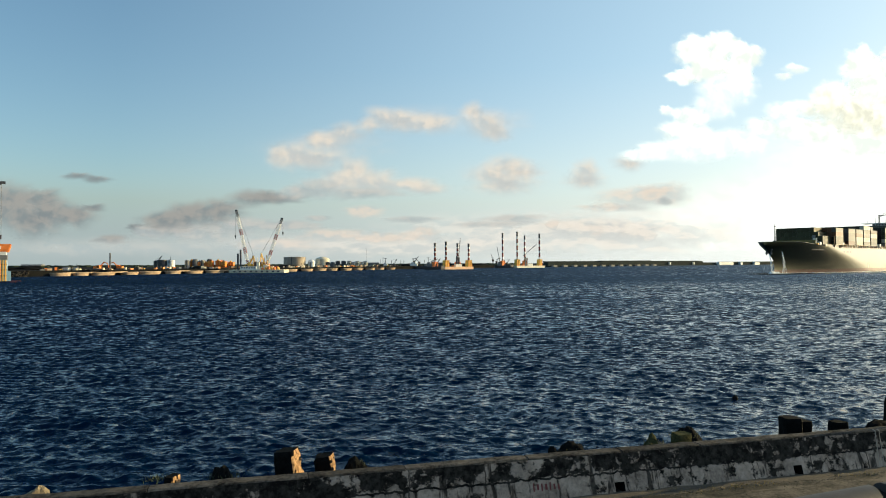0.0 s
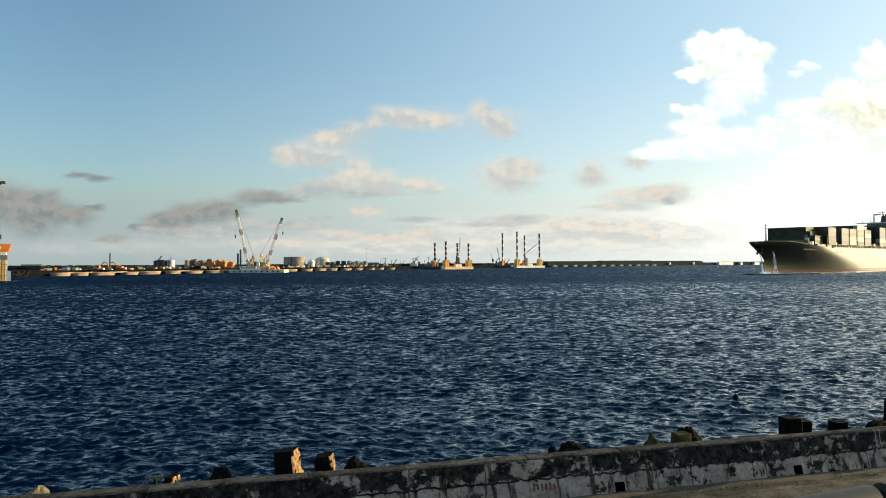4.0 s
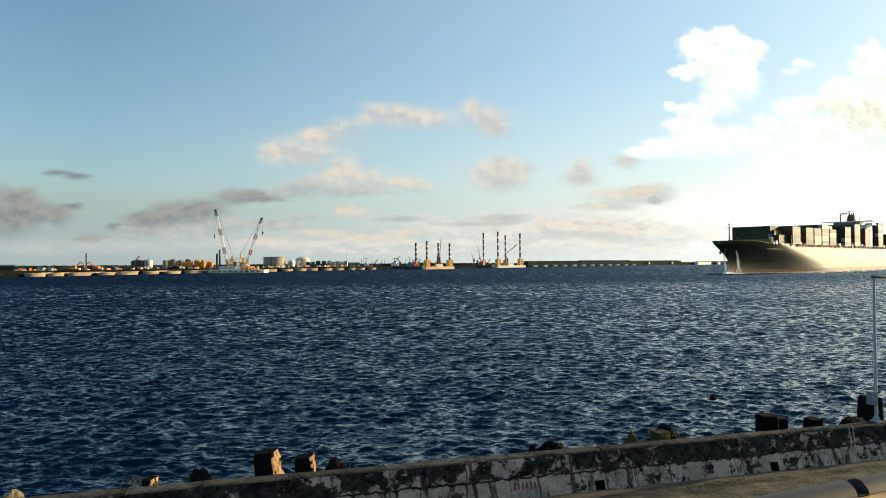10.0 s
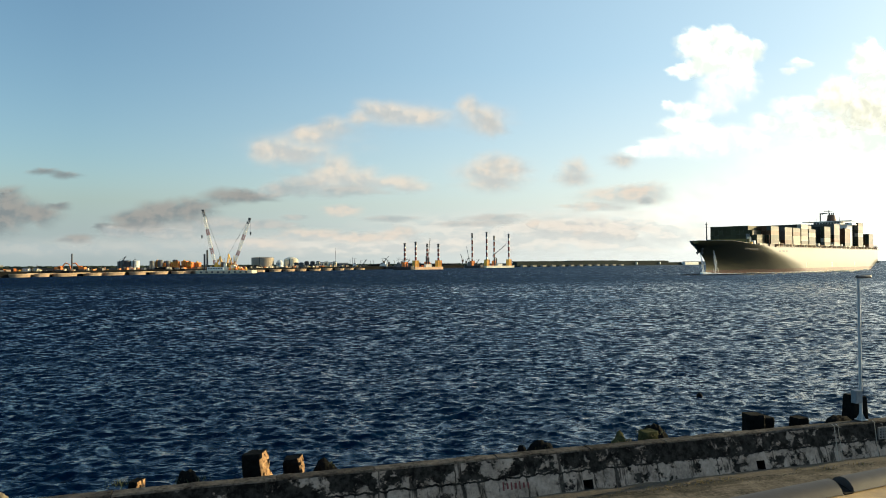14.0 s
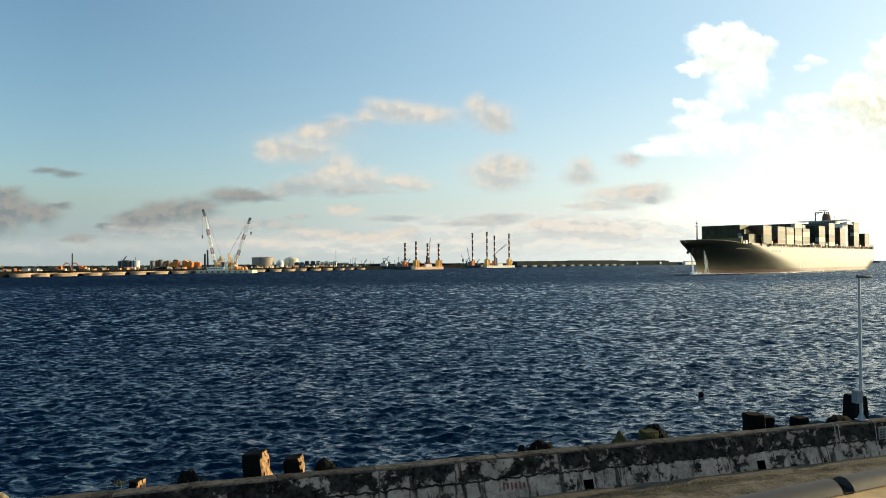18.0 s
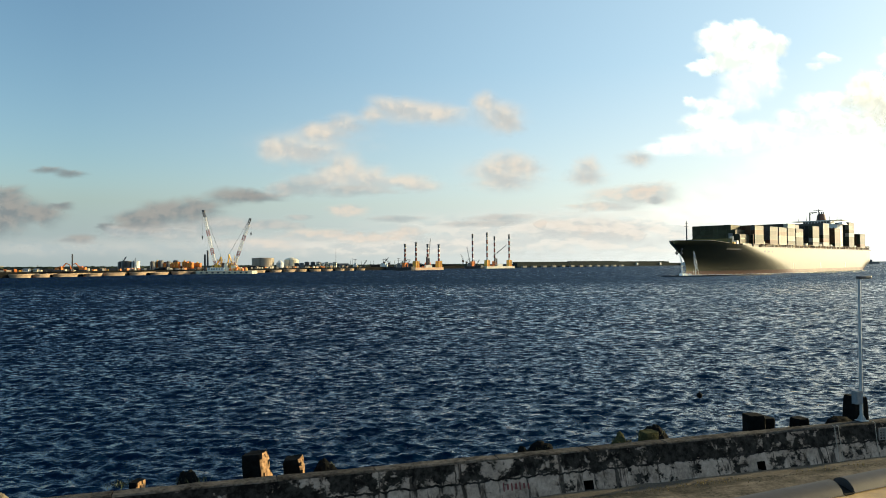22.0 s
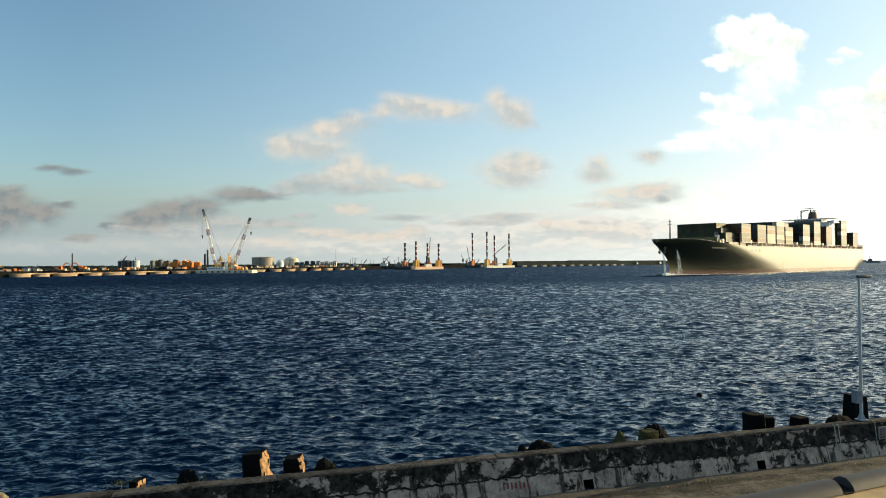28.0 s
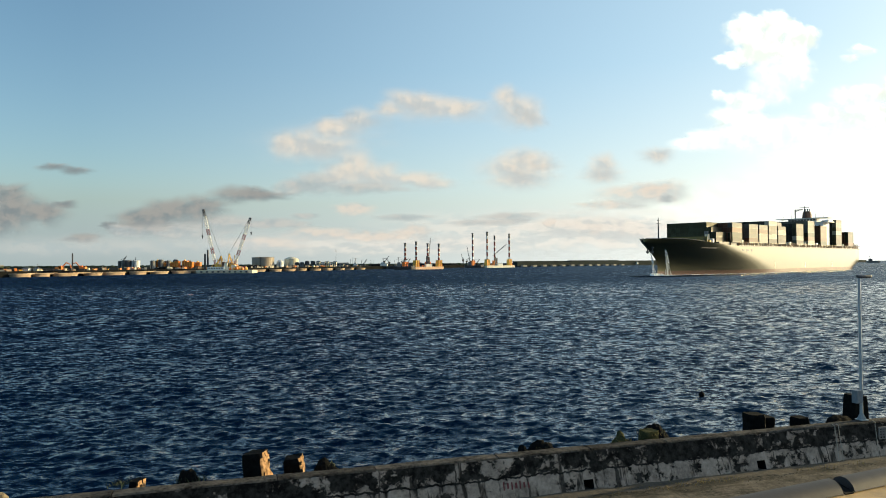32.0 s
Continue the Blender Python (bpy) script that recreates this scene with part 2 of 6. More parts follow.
    l.new(r3.outputs[0], m1.inputs[1])
    m2 = n.new("ShaderNodeMath")
    m2.operation = "MAXIMUM"
    l.new(m1.outputs[0], m2.inputs[0])
    l.new(jd.outputs[0], m2.inputs[1])
    # joints between the poured lengths of the lower lift
    wv = n.new("ShaderNodeMath")
    wv.operation = "MULTIPLY_ADD"
    wv.inputs[1].default_value = 0.30
    l.new(t.outputs[0], wv.inputs[0])
    l.new(sep.outputs["X"], wv.inputs[2])
    pp = n.new("ShaderNodeMath")
    pp.operation = "PINGPONG"
    pp.inputs[1].default_value = 0.93
    l.new(wv.outputs[0], pp.inputs[0])
    jl = n.new("ShaderNodeMapRange")
    jl.inputs["From Min"].default_value, jl.inputs["From Max"].default_value = 0.010, 0.024
    jl.inputs["To Min"].default_value, jl.inputs["To Max"].default_value = 0.85, 0.0
    l.new(pp.outputs[0], jl.inputs[0])
    m3 = n.new("ShaderNodeMath")
    m3.operation = "MAXIMUM"
    l.new(m2.outputs[0], m3.inputs[0])
    l.new(jl.outputs[0], m3.inputs[1])
    r = m3
    mx = n.new("ShaderNodeMix")
    mx.data_type = "RGBA"
    l.new(r.outputs[0], mx.inputs[0])
    l.new(old, mx.inputs[6])
    growth = n.new("ShaderNodeValToRGB")
    growth.color_ramp.elements[0].position, growth.color_ramp.elements[1].position = 0.42, 0.64
    growth.color_ramp.elements[0].color, growth.color_ramp.elements[1].color = (0.007, 0.0065, 0.006, 1), (0.047, 0.043, 0.037, 1)
    t4 = n.new("ShaderNodeTexNoise")
    t4.inputs["Scale"].default_value, t4.inputs["Detail"].default_value, t4.inputs["Roughness"].default_value = 4.5, 8, 0.7
    l.new(co.outputs["Object"], t4.inputs["Vector"])
    l.new(t4.outputs[0], growth.inputs[0])
    l.new(growth.outputs[0], mx.inputs[7])
    l.new(mx.outputs[2], b.inputs["Base Color"])
    # the plaster stands a little proud of the bare, overgrown wall
    old_bump = b.inputs["Normal"].links[0].from_socket
    edge = n.new("ShaderNodeBump")
    edge.invert = True
    edge.inputs["Strength"].default_value, edge.inputs["Distance"].default_value = 0.8, 0.02
    l.new(r.outputs[0], edge.inputs["Height"])
    l.new(old_bump, edge.inputs["Normal"])
    l.new(edge.outputs[0], b.inputs["Normal"])
    return m


def cloud_material(name, lit, shade, soft=0.5, rag=1.2, lump=0.0, flat=1.0, cover=1.0, fade=0.3, fine=8.0):
    """Glowing vapour: density from the attribute 'thickness' broken up by billows; lit crowns and sunward sides are
    painted into the glow.
    """
    m = bpy.data.materials.new(name)
    m.use_nodes = True
    n, l = m.node_tree.nodes, m.node_tree.links
    n.remove(n["Principled BSDF"])

    def math_node(op, a, b, c=None):
        q = n.new("ShaderNodeMath")
        q.operation = op
        for k, v in enumerate((a, b, c)):
            if v is None:
                continue
            if isinstance(v, (int, float)):
                q.inputs[k].default_value = v
            else:
                l.new(v, q.inputs[k])
        return q.outputs[0]

    def fbm(shift, scale, detail, rough):
        mp = n.new("ShaderNodeMapping")
        mp.inputs["Location"].default_value = shift
        mp.inputs["Scale"].default_value = (1.0, 1.0, flat)
        l.new(co.outputs["Object"], mp.inputs[0])
        t = n.new("ShaderNodeTexNoise")
        t.inputs["Scale"].default_value, t.inputs["Detail"].default_value, t.inputs["Roughness"].default_value = scale, detail, rough
        t.inputs["Distortion"].default_value = 0.25
        l.new(mp.outputs[0], t.inputs["Vector"])
        return t.outputs[0]

    co = n.new("ShaderNodeTexCoord")
    thick, crown = n.new("ShaderNodeAttribute"), n.new("ShaderNodeAttribute")
    thick.attribute_name, crown.attribute_name = "thickness", "crown"
    f0 = fbm((0, 0, 0), 0.030, fine, 0.56)
    f1 = fbm((-7, 0, -9 * flat), 0.030, 3, 0.5)
    f2 = fbm((0, 0, 0), 0.030, 3, 0.5)
    d = math_node("MULTIPLY_ADD", math_node("SUBTRACT", f0, 0.5), rag, thick.outputs["Fac"])
    if lump:
        v = n.new("ShaderNodeTexVoronoi")
        v.inputs["Scale"].default_value, v.inputs["Detail"].default_value = 0.055, 2.0
        l.new(co.outputs["Object"], v.inputs["Vector"])
        d = math_node("MULTIPLY_ADD", math_node("SUBTRACT", 0.66, v.outputs["Distance"]), lump, d)
    mr = n.new("ShaderNodeMapRange")
    mr.interpolation_type = "SMOOTHSTEP"
    mr.inputs["From Min"].default_value = 0.20 - soft * 0.4
    l.new(math_node("MULTIPLY_ADD", crown.outputs["Fac"], -0.22 * soft, 0.20 + soft * 0.6), mr.inputs["From Max"])
    mr.inputs["To Max"].default_value = cover
    l.new(d, mr.inputs[0])
    gate = n.new("ShaderNodeMapRange")
    gate.interpolation_type = "SMOOTHSTEP"
    gate.inputs["From Min"].default_value, gate.inputs["From Max"].default_value = 0.0, fade
    l.new(thick.outputs["Fac"], gate.inputs[0])
    al = math_node("MULTIPLY", mr.outputs[0], gate.outputs[0])
    tone = math_node("MULTIPLY_ADD", crown.outputs["Fac"], 0.30, 0.5)
    tone = math_node("MULTIPLY_ADD", math_node("SUBTRACT", f2, f1), 2.5, tone)
    r = n.new("ShaderNodeValToRGB")
    r.color_ramp.interpolation = "EASE"
    r.color_ramp.elements[0].position, r.color_ramp.elements[1].position = 0.18, 0.82
    r.color_ramp.elements[0].color, r.color_ramp.elements[1].color = (*shade, 1), (*lit, 1)
    l.new(tone, r.inputs[0])
    e = n.new("ShaderNodeEmission")
    l.new(r.outputs[0], e.inputs["Color"])
    tr = n.new("ShaderNodeBsdfTransparent")
    mx = n.new("ShaderNodeMixShader")
    l.new(al, mx.inputs[0])
    l.new(tr.outputs[0], mx.inputs[1])
    l.new(e.outputs[0], mx.inputs[2])
    l.new(mx.outputs[0], n["Material Output"].inputs["Surface"])
    return m


WATER = water_material()
WALL = wall_material()
CEMENT = material("weathered_concrete", (0.36, 0.33, 0.28), 0.9, vary=0.35, fine=3, coarse=0.4, bump=0.4)
COPING = material("coping_concrete", (0.070, 0.063, 0.055), 0.95, vary=0.85, fine=12, coarse=1.5, bump=0.5, spec=0.06, per_object=0.35)
ROAD = material("sandy_road", (0.140, 0.118, 0.092), 0.95, vary=0.65, second=(0.032, 0.031, 0.026), fine=11, coarse=1.3, bump=0.3, spec=0.08)
patches(ROAD, (0.022, 0.0225, 0.017), (0.30, 1.0, 1.0), 17.0, 1.15)
SOIL = material("dark_soil", (0.012, 0.0125, 0.0125), 0.95, vary=0.4, fine=2, coarse=0.1, spec=0.05)
ROCKWALL = material("dark_breakwater_stone", (0.030, 0.039, 0.038), 0.95, vary=0.35, fine=0.6, coarse=0.05, bump=0.3, spec=0.1)
SCRUB = material("scrub_green", (0.035, 0.045, 0.028), 0.95, vary=0.4, fine=1.0, coarse=0.06, spec=0.05)
BLOCK = material("armour_concrete", (0.17, 0.135, 0.085), 0.92, vary=0.5, fine=14, coarse=3.0, bump=0.22)
# sunlight put into the colour of one side of the armour blocks
SUNLIT_FACE = material("concrete_painted_sunlit", (0.44, 0.265, 0.135), 0.95, vary=0.85, fine=26, coarse=7, bump=0.7, spec=0.1)
# near black for dark rocks, and for shade painted on block sides and drains
ROCK_SHADE = material("dark_rock_and_shade", (0.0075, 0.008, 0.0078), 0.95, vary=0.5, fine=16, coarse=4, bump=0.25, spec=0.04)
LICHEN = material("lichen_concrete", (0.060, 0.058, 0.026), 0.95, vary=0.5, fine=16, coarse=4, bump=0.25, spec=0.04)
# weaker painted light for the side of the block farther along
DIM_LIT_FACE = material("concrete_painted_dim_lit", (0.050, 0.049, 0.043), 0.95, vary=0.5, fine=16, coarse=4, bump=0.25, spec=0.04)
GALV = material("painted_steel_post", (0.31, 0.35, 0.38), 0.36, vary=0.12, fine=20, coarse=2, bump=0.05)
BOX_STEEL = material("weathered_box_steel", (0.15, 0.18, 0.21), 0.6, vary=0.3, fine=14, coarse=3, bump=0.1)
WHITE = material("white_paint", (0.75, 0.74, 0.70), 0.5, vary=0.12, fine=4, coarse=0.4, bump=0.05)
DARK = material("dark_steel", (0.045, 0.045, 0.05), 0.5, vary=0.3, fine=3, coarse=0.3, bump=0.1)
RUST = material("rusty_steel", (0.16, 0.08, 0.045), 0.7, vary=0.4, fine=3, coarse=0.3, bump=0.2)
ORANGE = material("orange_paint", (0.78, 0.21, 0.03), 0.5, vary=0.25, fine=2, coarse=0.2, bump=0.05)
YELLOW = material("yellow_paint", (0.86, 0.49, 0.07), 0.5, vary=0.25, fine=2, coarse=0.2, bump=0.05)
RED = material("red_paint", (0.19, 0.030, 0.025), 0.5, vary=0.2, fine=2, coarse=0.2, bump=0.05)
CREAM = material("cream_paint", (0.70, 0.62, 0.46), 0.55, vary=0.2, fine=2, coarse=0.2, bump=0.05)
SALMON = material("faded_salmon_paint", (0.86, 0.55, 0.34), 0.55, vary=0.25, fine=2, coarse=0.2, bump=0.05)
PALE = material("pale_cream_paint", (0.88, 0.80, 0.64), 0.55, vary=0.2, fine=2, coarse=0.2, bump=0.05)
BLUE = material("pale_blue_paint", (0.25, 0.40, 0.55), 0.5, vary=0.2, fine=2, coarse=0.2, bump=0.05)
GREY = material("grey_paint", (0.16, 0.16, 0.16), 0.6, vary=0.2, fine=2, coarse=0.2, bump=0.05)
HULL = material("dark_hull_paint", (0.008, 0.010, 0.008), 0.30, vary=0.5, fine=0.5, coarse=0.07, bump=0.12, spec=0.64)
HULL.node_tree.nodes["Principled BSDF"].inputs["IOR"].default_value = 1.75
# the yellow of the sun's glare is put into the hull's gloss tint
HULL.node_tree.nodes["Principled BSDF"].inputs["Specular Tint"].default_value = (1.0, 0.87, 0.40, 1)
BOOT = material("red_boot_topping", (0.12, 0.055, 0.035), 0.5, vary=0.4, fine=0.8, coarse=0.1, bump=0.05)
BOXES = material("container_paint", (0.034, 0.038, 0.024), 0.40, vary=0.25, fine=1.5, coarse=0.2, bump=0.05, per_object=0.35, spec=0.17)
# joined inner rows: the container_paint hue at under half its tone
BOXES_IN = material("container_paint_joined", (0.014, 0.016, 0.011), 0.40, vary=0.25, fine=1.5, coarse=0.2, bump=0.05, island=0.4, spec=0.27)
BOXES_BROWN = material("container_paint_brown", (0.095, 0.046, 0.026), 0.40, vary=0.25, fine=1.5, coarse=0.2, bump=0.05, per_object=0.3, spec=0.17)
BOXES_GREY = material("container_paint_grey", (0.080, 0.080, 0.072), 0.40, vary=0.25, fine=1.5, coarse=0.2, bump=0.05, per_object=0.3, spec=0.17)
BOXES_WHITE = material("container_paint_white", (0.352, 0.330, 0.275), 0.45, vary=0.2, fine=1.5, coarse=0.2, bump=0.05, spec=0.20)
FOAM = material("white_foam", (0.85, 0.87, 0.88), 0.8, vary=0.1, fine=2, coarse=0.5, bump=0.2)
GLASS = material("dark_window_glass", (0.02, 0.025, 0.03), 0.1, vary=0.1, bump=0)
RAIL_METAL = material("grey_rail_cap", (0.054, 0.051, 0.052), 0.6, vary=0.3, fine=20, coarse=3, bump=0.05, spec=0.12)
RAIL_WOOD = material("varnished_rail_wood", (0.50, 0.31, 0.11), 0.55, vary=0.3, fine=25, coarse=4, bump=0.1)
CAISSON = material("sunlit_caisson_concrete", (0.43, 0.31, 0.21), 0.9, vary=0.45, fine=1.2, coarse=0.2, bump=0.3)
# black of the net float and of the painted shade in the rail gap
RUBBER_AND_GAP = material("rubber_and_gap_black", (0.006, 0.006, 0.006), 0.9, vary=0.2, bump=0.05, spec=0.1)
TANK = material("tank_steel", (0.32, 0.26, 0.20), 0.6, vary=0.2, fine=0.8, coarse=0.1, bump=0.05)
RED_INK = material("faded_red_paint", (0.16, 0.045, 0.045), 0.9, vary=0.3)


# warm sun glare put into the gloss tint of the container paint
for m in (BOXES, BOXES_BROWN, BOXES_GREY, BOXES_WHITE):
    m.node_tree.nodes["Principled BSDF"].inputs["Specular Tint"].default_value = (1.0, 0.88, 0.55, 1)


# ---- mesh helpers ----
class Shape:
    """Plain lists of corners and faces that the pieces of one part are added to."""

    def __init__(self):
        self.v, self.f, self.mi = [], [], []

    def add(self, verts, faces, slot=0):
        o = len(self.v)
        self.v += [tuple(p) for p in verts]
        self.f += [tuple(i + o for i in q) for q in faces]
        self.mi += [slot] * len(faces)
        return self

    def box(self, x0, x1, y0, y1, z0, z1, m=None, slot=0):
        p = [Vector(c) for c in ((x0, y0, z0), (x1, y0, z0), (x1, y1, z0), (x0, y1, z0), (x0, y0, z1), (x1, y0, z1), (x1, y1, z1), (x0, y1, z1))]
        if m is not None:
            p = [m @ c for c in p]
        return self.add(p, [(3, 2, 1, 0), (4, 5, 6, 7), (0, 1, 5, 4), (1, 2, 6, 5), (2, 3, 7, 6), (3, 0, 4, 7)], slot)

    def rings(self, rings, closed=True, caps=True, slot=0):
        """A skin over rings of equally many points."""
        k = len(rings[0])
        v = [p for r in rings for p in r]
        f = []
        for i in range(len(rings) - 1):
            for j in range(k if closed else k - 1):
                a, b = i * k + j, i * k + (j + 1) % k
                f.append((a, b, b + k, a + k))
        if caps and closed:
            f.append(tuple(range(k))[::-1])
            f.append(tuple(range((len(rings) - 1) * k, len(rings) * k)))
        return self.add(v, f, slot)

    def tube(self, a, b, r, r2=None, k=8, slot=0):
        a, b = Vector(a), Vector(b)
        d = (b - a).normalized()
        s = d.cross(Vector((0, 0, 1)) if abs(d.z) < 0.9 else Vector((1, 0, 0))).normalized()
        w = d.cross(s)
        r2 = r if r2 is None else r2
        ring = lambda c, q: [c + (s * math.cos(2 * math.pi * i / k) + w * math.sin(2 * math.pi * i / k)) * q for i in range(k)]
        return self.rings([ring(a, r), ring(b, r2)], slot=slot)

    def lathe(self, x, y, profile, k=24, slot=0):
        """profile: rows of radius and height."""
        return self.rings([[(x + r * math.cos(2 * math.pi * i / k), y + r * math.sin(2 * math.pi * i / k), z) for i in range(k)] for r, z in profile], slot=slot)

    def lattice(self, a, b, w0, w1, r, bays, tip=0.25):
        """A four-chord lattice boom from a to b."""
        a, b = Vector(a), Vector(b)
        d = (b - a).normalized()
        s = d.cross(Vector((0, 1, 0))).normalized()
        w = d.cross(s)
        def corner(t, i):
            q = w0 + (w1 - w0) * t
            q *= min(1, tip + t * 5, tip + (1 - t) * 6)
            return a + (b - a) * t + (s * (1 if i in (0, 1) else -1) + w * (1 if i in (0, 3) else -1)) * q / 2
        for n in range(bays):
            t0, t1 = n / bays, (n + 1) / bays
            for i in range(4):
                self.tube(corner(t0, i), corner(t1, i), r, k=4)
                j = (i + 1) % 4
                self.tube(corner(t0, i), corner(t1, j), r * 0.6, k=3)
                self.tube(corner(t1, i), corner(t1, j), r * 0.6, k=3)
        return self


def mesh_of(name, shape, mats, smooth=False):
    me = bpy.data.meshes.new(name)
    me.from_pydata([tuple(p) for p in shape.v], [], shape.f)
    for m in mats if isinstance(mats, (list, tuple)) else [mats]:
        me.materials.append(m)
    me.polygons.foreach_set("material_index", shape.mi)
    if smooth:
        me.polygons.foreach_set("use_smooth", [True] * len(me.polygons))
        me.set_sharp_from_angle(angle=radians(40))
    me.update()
    return me


def part(name, shape, mats, parent=None, label="", smooth=False, at=None):
    me = shape if isinstance(shape, bpy.types.Mesh) else mesh_of(name, shape, mats, smooth)
    ob = new(name, me)
    if parent is not None:
        ob.parent = parent
    if at is not None:
        ob.matrix_basis = at
    if label:
        ob["label"] = label
    return ob


def thing(name, m, label, category, group="", kind=""):
    ob = new(name)
    ob.matrix_basis = m
    ob.empty_display_size = 0.2
    return tagged(ob, label, category, group, kind)


# ---- water: one choppy sheet to the horizon ----
def sea():
    rng = np.random.default_rng(5)
    rows = [8.0]
    while rows[-1] < 4800:
        y = rows[-1]
        rows.append(y + (0.12 if y < 104 else 0.12 * (y / 104) ** 2.1))
    y = np.array(rows)
    cols = np.linspace(-1.0, 1.0, 900)
    Y = np.repeat(y[:, None], len(cols), 1)
    X = cols[None, :] * (Y * 0.84 + 14)
    cell = np.maximum(np.gradient(y)[:, None] * np.ones_like(X), (Y + 16) * 1.7 / 900)
    Z = np.zeros_like(X)
    DX, DY = np.zeros_like(X), np.zeros_like(X)
    # gusts: patches of rougher and of calmer water
    gust = 1 + 0.16 * np.sin(X * 0.11 + Y * 0.19 + 1.3) * np.sin(Y * 0.13 - X * 0.05) + 0.10 * np.sin(X * 0.31 - Y * 0.37)
    for i in range(110):
        wl = 0.26 * (1.7 / 0.26) ** rng.random()
        th = radians(-97) + rng.normal(0, 0.48 + 0.18 / (0.5 + wl))
        k = 2 * math.pi / wl
        amp = 0.0066 * wl ** 0.95 * rng.uniform(0.6, 1.4)
        keep = np.clip((wl / cell - 2.5) / 2.5, 0, 1) * gust
        ph = k * (X * math.cos(th) + Y * math.sin(th)) + rng.random() * 6.28
        Z += amp * keep * np.cos(ph)
        DX -= 0.8 * amp * keep * math.cos(th) * np.sin(ph)
        DY -= 0.8 * amp * keep * math.sin(th) * np.sin(ph)
    V = np.stack([X + DX, Y + DY, Z], -1).reshape(-1, 3)
    nr, nc = X.shape
    i = (np.arange(nr - 1)[:, None] * nc + np.arange(nc - 1)[None, :]).reshape(-1)
    F = np.stack([i, i + 1, i + 1 + nc, i + nc], -1)
    me = bpy.data.meshes.new("water")
    me.vertices.add(len(V))
    me.vertices.foreach_set("co", V.ravel())
    me.loops.add(F.size)
    me.loops.foreach_set("vertex_index", F.ravel())
    me.polygons.add(len(F))
    me.polygons.foreach_set("loop_start", np.arange(len(F)) * 4)
    me.polygons.foreach_set("use_smooth", np.ones(len(F), bool))
    me.materials.append(WATER)
    me.update(calc_edges=True)
    me.validate()
    return tagged(new("water", me), "dark blue choppy harbour water with small wind waves", "water", kind="structure")


water = sea()


# ---- sea wall, road and terrace ----
W0, WD, WN = Vector((-8.63, 14.33, 0)), Vector((0.95627, 0.29248, 0)), Vector((-0.29248, 0.95627, 0))
WALL_FRAME = Matrix(((WD.x, WN.x, 0, W0.x), (WD.y, WN.y, 0, W0.y), (0, 0, 1, 1.4), (0, 0, 0, 1)))
HOLES = ((12.66, 0.27), (17.98, 0.27))


def sea_wall():
    """Battered wall in its own frame: x along, y seaward, z from the road."""
    s = Shape()
    cuts = [-30.0]
    x = -30.0
    spans = []
    for hx, hw in HOLES:
        spans += [(x, hx - hw / 2, False), (hx - hw / 2, hx + hw / 2, True)]
        x = hx + hw / 2
    spans.append((x, 70.0, False))
    zl = [0.0, 0.28, 0.52, 0.94]
    face = lambda z: -0.65 + 0.31 * z / 1.0 + (0.0 if z < 0.5 else 0.012)
    for a, b, hole in spans:
        n = max(1, int((b - a) / 0.5))
        for i in range(n):
            x0, x1 = a + (b - a) * i / n, a + (b - a) * (i + 1) / n
            for z0, z1 in zip(zl[:-1], zl[1:]):
                if hole and z0 == 0.0:
                    # a drain: sides, soffit and back, coloured near black for the shade inside
                    y0, y1, yb = face(z0), face(z1), 0.3
                    s.add([(x0, y0, z0), (x0, y1, z1), (x0, yb, z1), (x0, yb, z0)], [(0, 1, 2, 3)], 1)
                    s.add([(x1, y0, z0), (x1, y1, z1), (x1, yb, z1), (x1, yb, z0)], [(3, 2, 1, 0)], 1)
                    s.add([(x0, y1, z1), (x1, y1, z1), (x1, yb, z1), (x0, yb, z1)], [(3, 2, 1, 0)], 1)
                    s.add([(x0, yb, z0), (x1, yb, z0), (x1, yb, z1), (x0, yb, z1)], [(0, 1, 2, 3)], 1)
                    continue
                s.add([(x0, face(z0), z0), (x1, face(z0), z0), (x1, face(z1 - 1e-4), z1), (x0, face(z1 - 1e-4), z1)], [(0, 1, 2, 3)])
    s.add([(-30, face(0.94), 0.94), (70, face(0.94), 0.94), (70, 0, 0.94), (-30, 0, 0.94)], [(0, 1, 2, 3)])
    s.add([(-30, 0, -2.6), (70, 0, -2.6), (70, 0, 0.94), (-30, 0, 0.94)], [(3, 2, 1, 0)])
    wall = part("sea_wall", s, [WALL, ROCK_SHADE])
    wall.matrix_basis = WALL_FRAME
    tagged(wall, "low grey concrete sea wall blackened with algae and peeling plaster", "wall", kind="structure")
    # coping, poured in lengths
    rnd = random.Random(4)
    x = -30.0
    while x < 69:
        ln = rnd.uniform(2.2, 3.4)
        c = Shape()
        w = 0.012
        n = 8
        rings = []
        for i in range(n + 1):
            xx = x + 0.012 + (ln - 0.024) * i / n
            j = lambda: rnd.uniform(-w, w)
            zt = 0.045 + j() * 0.6
            rings.append([(xx, -0.36 + j(), 0.0), (xx, -0.355 + j(), zt - 0.025), (xx, -0.33, zt), (xx, -0.02, zt + j() * 0.4), (xx, 0.02 + j(), zt - 0.03), (xx, 0.02, 0.0)])
        c.rings(rings)
        part("coping_stone", c, COPING, wall, at=pose(x * 0, 0, 0.94))
        x += ln
    return wall


wall = sea_wall()


